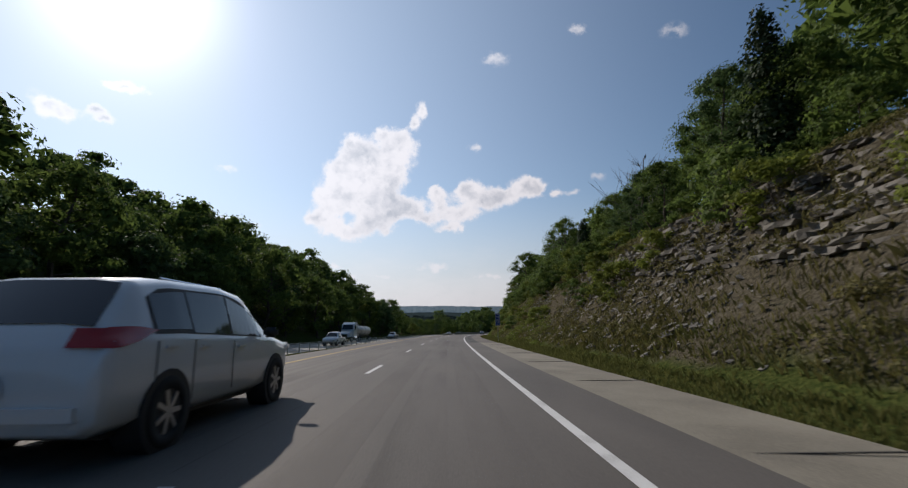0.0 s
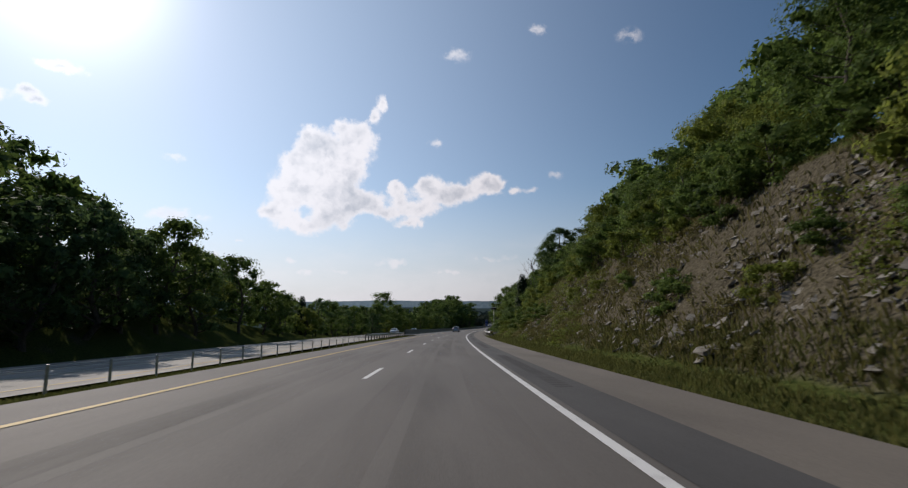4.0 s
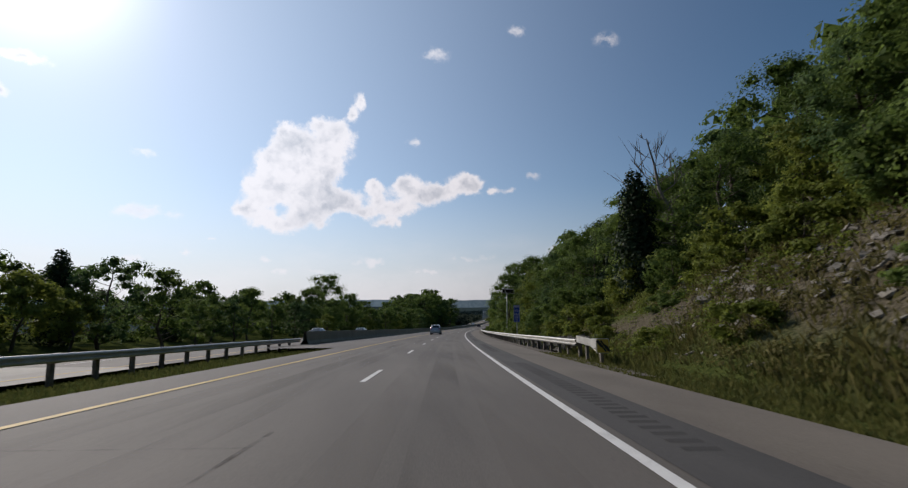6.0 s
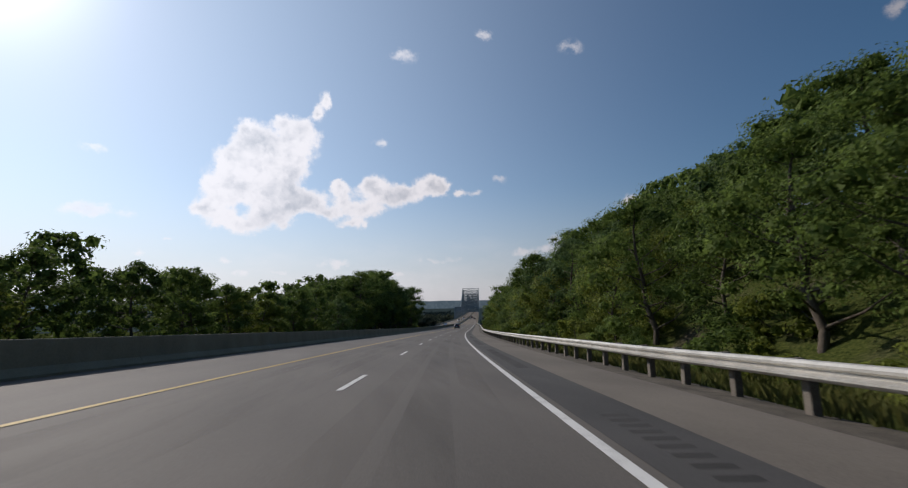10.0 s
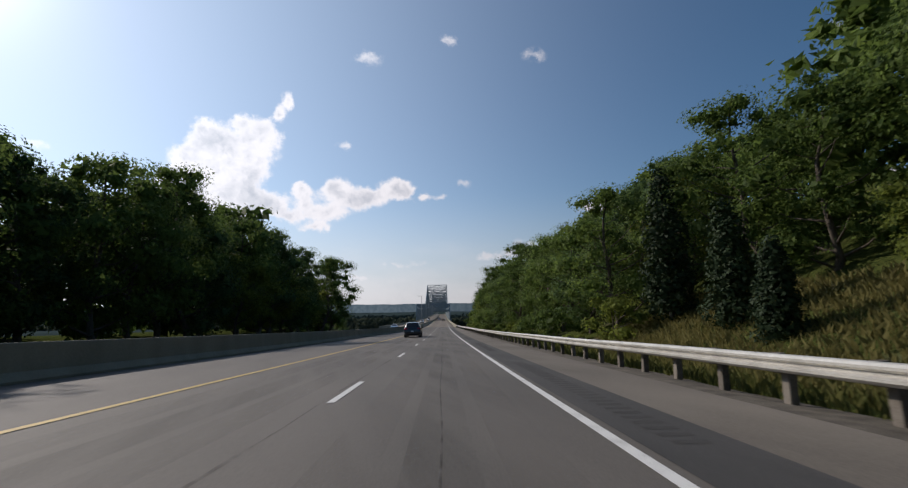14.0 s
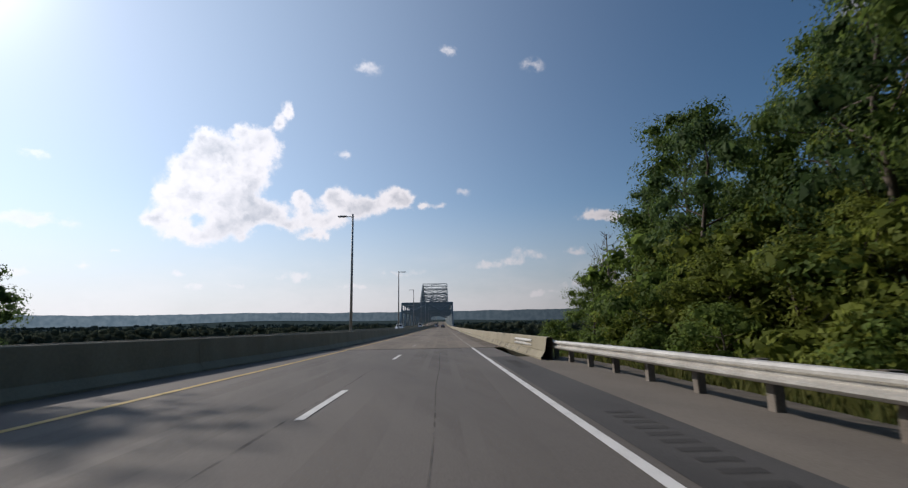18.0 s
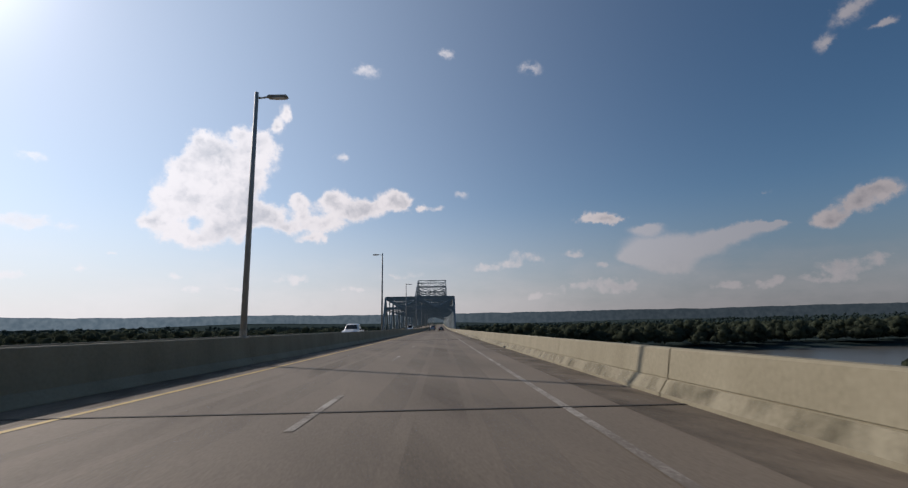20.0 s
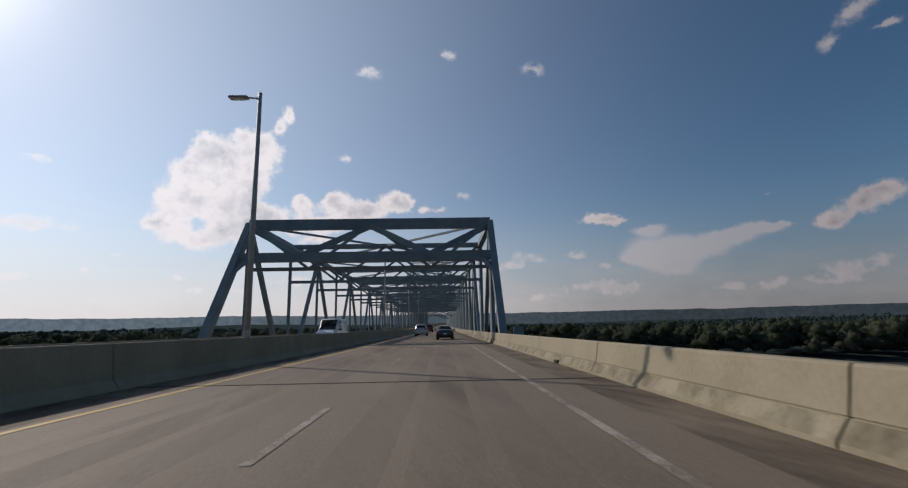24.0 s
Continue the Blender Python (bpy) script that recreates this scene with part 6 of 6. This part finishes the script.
        for k in range(len(grid) - 1):
            for j in range(4):
                b.faces.new((grid[k][j], grid[k + 1][j], grid[k + 1][j + 1], grid[k][j + 1]))
        part("tail_light", b, M["red_lens"], car, "red tail light", smooth=True)
        b = bmesh.new()
        box(b, length - 0.30, sg * w * 0.76, lz * 0.78, 0.42, 0.34, 0.17, 0.05)
        part("headlight", b, M["clear_lens"], car, smooth=True)
        b = bmesh.new()
        xm = front[0] + 0.25 if front else length * 0.7
        box(b, xm, sg * (w + 0.10), ring(xm)[4][1] + 0.08, 0.12, 0.22, 0.16, 0.04)
        part("wing_mirror", b, M["black_plastic"], car, smooth=True)
        for x in axles:
            b = bmesh.new()
            tube(b, (x, sg * (w - 0.30), radius), (x, sg * (w + 0.004), radius), radius * 1.16, sides=24)
            part("wheel_arch", b, M["black_plastic"], car)
            car_wheel(car, x, sg * (w - 0.09), radius)
        if rack:
            b = bmesh.new()
            tube(b, (1.25, sg * 0.60, stations[4][3] + 0.005), (2.7, sg * 0.60, stations[5][3] - 0.02), 0.016, sides=6)
            part("roof_rail", b, M["chrome"], car)
    b = bmesh.new()
    box(b, 0.06, 0, 0.50, 0.2, w * 1.72, 0.24, 0.06)
    part("rear_bumper", b, M["black_plastic" if not rack else paint], car)
    b = bmesh.new()
    box(b, -0.045 if not rack else -0.05, 0, 0.62 if not rack else 0.72, 0.02, 0.31, 0.16, 0.0)
    part("number_plate", b, M["plate"], car)
    b = bmesh.new()
    box(b, length / 2, 0, radius * 0.82, length * 0.86, w * 1.6, 0.16, 0.03)
    part("underbody", b, M["black_plastic"], car)
    if bed:
        b = bmesh.new()
        x0, x1, zf, zt = bed
        box(b, (x0 + x1) / 2, 0, zt + 0.004, x1 - x0 - 0.1, w * 1.66, 0.02, 0.0)
        part("bed_cover", b, M["black_plastic"], car)
    return car


SUV = [(0.0, .42, .78, .82, .86, .74), (0.05, .32, .98, 1.02, .94, .80), (0.16, .28, 1.10, 1.20, .97, .80), (0.60, .28, 1.14, 1.70, .98, .73), (1.2, .28, 1.14, 1.77, .99, .73),
       (2.4, .28, 1.10, 1.79, .99, .74), (3.15, .28, 1.08, 1.72, .99, .72), (4.0, .28, 1.06, 1.12, .98, .84), (4.7, .30, .95, .99, .94, .78), (5.0, .34, .76, .80, .82, .66), (5.07, .44, .62, .66, .70, .5)]
SEDAN = [(0.0, .40, .72, .78, .80, .68), (0.06, .30, .92, .98, .88, .74), (0.55, .24, .98, 1.06, .90, .76), (1.35, .22, .98, 1.40, .91, .60), (1.9, .22, .96, 1.45, .91, .60),
         (2.7, .22, .94, 1.42, .91, .60), (3.55, .22, .92, .98, .90, .74), (4.4, .26, .80, .86, .86, .70), (4.72, .32, .64, .70, .72, .55), (4.8, .40, .54, .58, .60, .45)]
PICKUP = [(0.0, .55, 1.08, 1.12, .94, .86), (0.05, .48, 1.12, 1.16, .97, .88), (2.0, .45, 1.12, 1.16, .98, .88), (2.08, .45, 1.14, 1.30, .98, .80), (2.25, .45, 1.14, 1.84, .98, .70),
          (3.0, .45, 1.12, 1.88, .98, .70), (3.6, .45, 1.12, 1.80, .98, .69), (4.25, .45, 1.10, 1.18, .97, .82), (5.2, .48, 1.02, 1.08, .95, .80), (5.5, .52, .82, .86, .86, .7), (5.58, .6, .7, .74, .74, .6)]
VAN = [(0.0, .50, 1.2, 2.06, .92, .80), (0.08, .40, 1.25, 2.22, .98, .86), (2.6, .38, 1.25, 2.30, .99, .88), (3.7, .38, 1.22, 2.26, .99, .84), (4.35, .38, 1.18, 1.62, .98, .80), (4.75, .40, 1.10, 1.20, .96, .82), (5.3, .44, .92, .98, .90, .74), (5.42, .5, .74, .78, .78, .6)]
SUV_GLASS = ((0.78, 1.44, 0.12, 0.86, 0.90), (1.48, 2.42, 0.06, 0.92, 0.92), (2.48, 3.42, 0.06, 0.92, 0.72))
SEDAN_GLASS = ((1.30, 1.95, 0.08, 0.80, 0.90), (2.02, 2.95, 0.08, 0.90, 0.72))
PICK_GLASS = ((2.32, 2.85, 0.08, 0.88, 0.9), (2.93, 3.72, 0.08, 0.9, 0.78))
VAN_GLASS = ((3.2, 3.9, 0.1, 0.75, 0.7),)


def put(car, s, d, toward=False, lift=0.0):
    p = at(s, d, lift)
    h = turn_at(s, 90 if not toward else -90)
    car.matrix_basis = pose(p.x, p.y, p.z, 0, math.degrees(-float(np.interp(s, _s, _grade))) * (-1 if toward else 1), h)
    return car


put(vehicle("suv", SUV, (0.98, 4.05), 0.37, "white_paint", "white three-row SUV with tinted glass in the passing lane", "car", SUV_GLASS, (0.19, 0.57), (3.22, 3.92), (1.13, 0.17), rack=True), 3.85, -3.55)
put(vehicle("suv", SUV, (0.98, 4.05), 0.36, "silver_paint", "silver-grey SUV driving in the passing lane", "car", SUV_GLASS, (0.19, 0.57), (3.22, 3.92), (1.05, 0.2), rack=True), 258.0, -3.7)
put(vehicle("pickup_truck", PICKUP, (1.15, 4.6), 0.39, "red_paint", "dark red pickup truck in the passing lane of the bridge", "pickup truck", PICK_GLASS, (2.1, 2.24), (3.66, 4.2), (0.98, 0.3), bed=(0, 2.05, .7, 1.17)), 815.0, -3.6)
put(vehicle("sedan", SEDAN, (0.95, 3.75), 0.33, "dark_paint", "charcoal sedan ahead on the bridge", "car", SEDAN_GLASS, (0.62, 1.3), (2.78, 3.5), (0.86, 0.14)), 749.0, 0.15)
put(vehicle("suv", SUV, (0.98, 4.05), 0.36, "silver_paint", "pale silver SUV on the bridge in the passing lane", "car", SUV_GLASS, (0.19, 0.57), (3.22, 3.92), (1.05, 0.2), rack=True), 772.0, -3.5)
put(vehicle("suv", SUV, (0.98, 4.05), 0.36, "dark_paint", "dark grey SUV keeping to the passing lane", "car", SUV_GLASS, (0.19, 0.57), (3.22, 3.92), (1.05, 0.2), rack=True), 462.5, -3.6)
# oncoming traffic
OL, OLOW = -0.15, -0.85
put(vehicle("pickup_truck", PICKUP, (1.15, 4.6), 0.39, "white_paint", "white pickup truck coming on the opposite road", "pickup truck", PICK_GLASS, (2.1, 2.24), (3.66, 4.2), (0.98, 0.3), bed=(0, 2.05, .7, 1.17)), 66.0, -16.6, True, OLOW)
put(vehicle("pickup_truck", PICKUP, (1.15, 4.6), 0.39, "silver_paint", "light grey pickup truck coming on the opposite road", "pickup truck", PICK_GLASS, (2.1, 2.24), (3.66, 4.2), (0.98, 0.3), bed=(0, 2.05, .7, 1.17)), 130.0, -20.4, True, OLOW)
put(vehicle("sedan", SEDAN, (0.95, 3.75), 0.33, "green_paint", "dark green sedan coming behind the barrier", "car", SEDAN_GLASS, (0.62, 1.3), (2.78, 3.5), (0.86, 0.14)), 252.0, -15.6, True, OL)
put(vehicle("sedan", SEDAN, (0.95, 3.75), 0.33, "silver_paint", "silver sedan coming on the opposite road", "car", SEDAN_GLASS, (0.62, 1.3), (2.78, 3.5), (0.86, 0.14)), 241.0, -19.2, True, OL)
put(vehicle("sedan", SEDAN, (0.95, 3.75), 0.33, "white_paint", "white sedan coming past the barrier", "car", SEDAN_GLASS, (0.62, 1.3), (2.78, 3.5), (0.86, 0.14)), 531.0, -12.9, True)
put(vehicle("pickup_truck", PICKUP, (1.15, 4.6), 0.39, "white_paint", "white pickup truck coming over the bridge", "pickup truck", PICK_GLASS, (2.1, 2.24), (3.66, 4.2), (0.98, 0.3), bed=(0, 2.05, .7, 1.17)), 644.0, -10.9, True)
put(vehicle("van", VAN, (0.95, 4.4), 0.36, "white_paint", "white van coming over the bridge", "van", VAN_GLASS, None, (3.8, 4.7), (1.2, 0.3)), 749.0, -10.9, True)


def tanker():
    """A white tractor with a polished tank trailer, nose at x = 19.5."""
    t = empty("tanker_truck", None, "white tractor with a polished cylindrical tank trailer", "truck")
    b = bmesh.new()
    n = 28
    prof = [(0.0, 0.0), (0.12, 0.55), (0.35, 0.88), (0.8, 1.0), (11.0, 1.0), (11.4, 0.88), (11.6, 0.5), (11.68, 0.0)]
    rings = [[b.verts.new((0.3 + x, r * 1.12 * math.cos(2 * math.pi * k / n), 2.15 + r * 0.92 * math.sin(2 * math.pi * k / n))) for k in range(n)] for x, r in prof[1:-1]]
    for i in range(len(rings) - 1):
        for k in range(n):
            b.faces.new((rings[i][k], rings[i + 1][k], rings[i + 1][(k + 1) % n], rings[i][(k + 1) % n]))
    b.faces.new(rings[0])
    b.faces.new(rings[-1][::-1])
    part("tank", b, M["steel"], t, "polished steel tank", smooth=True)
    b = bmesh.new()
    box(b, 6.2, 0, 1.02, 11.5, 1.0, 0.22, 0.03)
    box(b, 15.2, 0, 0.85, 7.0, 0.9, 0.25, 0.03)
    part("chassis", b, M["black_plastic"], t)
    for x in (2.5, 5.8, 9.1):
        b = bmesh.new()
        tube(b, (x, 0, 2.15), (x + 0.08, 0, 2.15), 1.14, sides=28)
        part("tank_band", b, M["chrome"], t)
    b = bmesh.new()
    box(b, 5.8, 0, 3.12, 9.5, 0.5, 0.06, 0.01)
    part("catwalk", b, M["steel"], t)
    def swept(name, outline, half, mat, round_off):
        """A side outline of (x, z) pairs made as wide as the cab, with rounded edges."""
        bm = bmesh.new()
        rows_ = [[bm.verts.new((x, y, z)) for x, z in outline] for y in (-half, half)]
        n_ = len(outline)
        for k in range(n_):
            bm.faces.new((rows_[0][k], rows_[0][(k + 1) % n_], rows_[1][(k + 1) % n_], rows_[1][k]))
        bm.faces.new(rows_[0][::-1])
        bm.faces.new(rows_[1])
        bmesh.ops.bevel(bm, geom=list(bm.edges), offset=round_off, segments=2, affect="EDGES")
        return part(name, bm, mat, t, smooth=False)

    swept("cab", [(13.0, 0.95), (15.7, 0.95), (15.72, 2.2), (15.2, 3.3), (14.5, 3.62), (13.3, 3.7), (13.0, 3.5)], 1.2, M["white_paint"], 0.09)
    swept("hood", [(15.72, 0.8), (17.75, 0.8), (17.72, 1.45), (17.35, 1.75), (15.72, 2.12)], 0.98, M["white_paint"], 0.11)
    b = bmesh.new()
    b.faces.new([b.verts.new(q) for q in ((15.74, -1.04, 2.3), (15.74, 1.04, 2.3), (15.28, 0.98, 3.2), (15.28, -0.98, 3.2))])
    part("windscreen", b, M["glass_dark"], t)
    b = bmesh.new()
    box(b, 17.78, 0, 1.12, 0.05, 1.1, 0.62, 0.02)
    part("grille", b, M["chrome"], t)
    for sg in (1, -1):
        b = bmesh.new()
        box(b, 14.75, sg * 1.205, 2.6, 0.8, 0.02, 0.66, 0.0)
        part("side_window", b, M["glass_dark"], t)
        b = bmesh.new()
        tube(b, (12.8, sg * 1.05, 1.2), (12.8, sg * 1.05, 4.0), 0.08, sides=10)
        part("exhaust_stack", b, M["chrome"], t)
        b = bmesh.new()
        tube(b, (13.6, sg * 1.0, 0.8), (15.3, sg * 1.0, 0.8), 0.33, sides=14)
        part("fuel_tank", b, M["chrome"], t)
        b = bmesh.new()
        box(b, 17.5, sg * 0.75, 1.35, 0.3, 0.35, 0.25, 0.05)
        part("headlight", b, M["clear_lens"], t)
        b = bmesh.new()
        box(b, 15.6, sg * 1.5, 2.75, 0.12, 0.2, 0.6, 0.03)
        part("wing_mirror", b, M["black_plastic"], t)
        for x in (1.6, 2.9, 11.2, 12.5, 16.8):
            car_wheel(t, x, sg * 1.08, 0.5, 0.3)
    b = bmesh.new()
    box(b, 17.72, 0, 0.65, 0.16, 2.3, 0.4, 0.06)
    part("bumper", b, M["chrome"], t)
    return t


put(tanker(), 98.5, -20.3, True, OLOW)
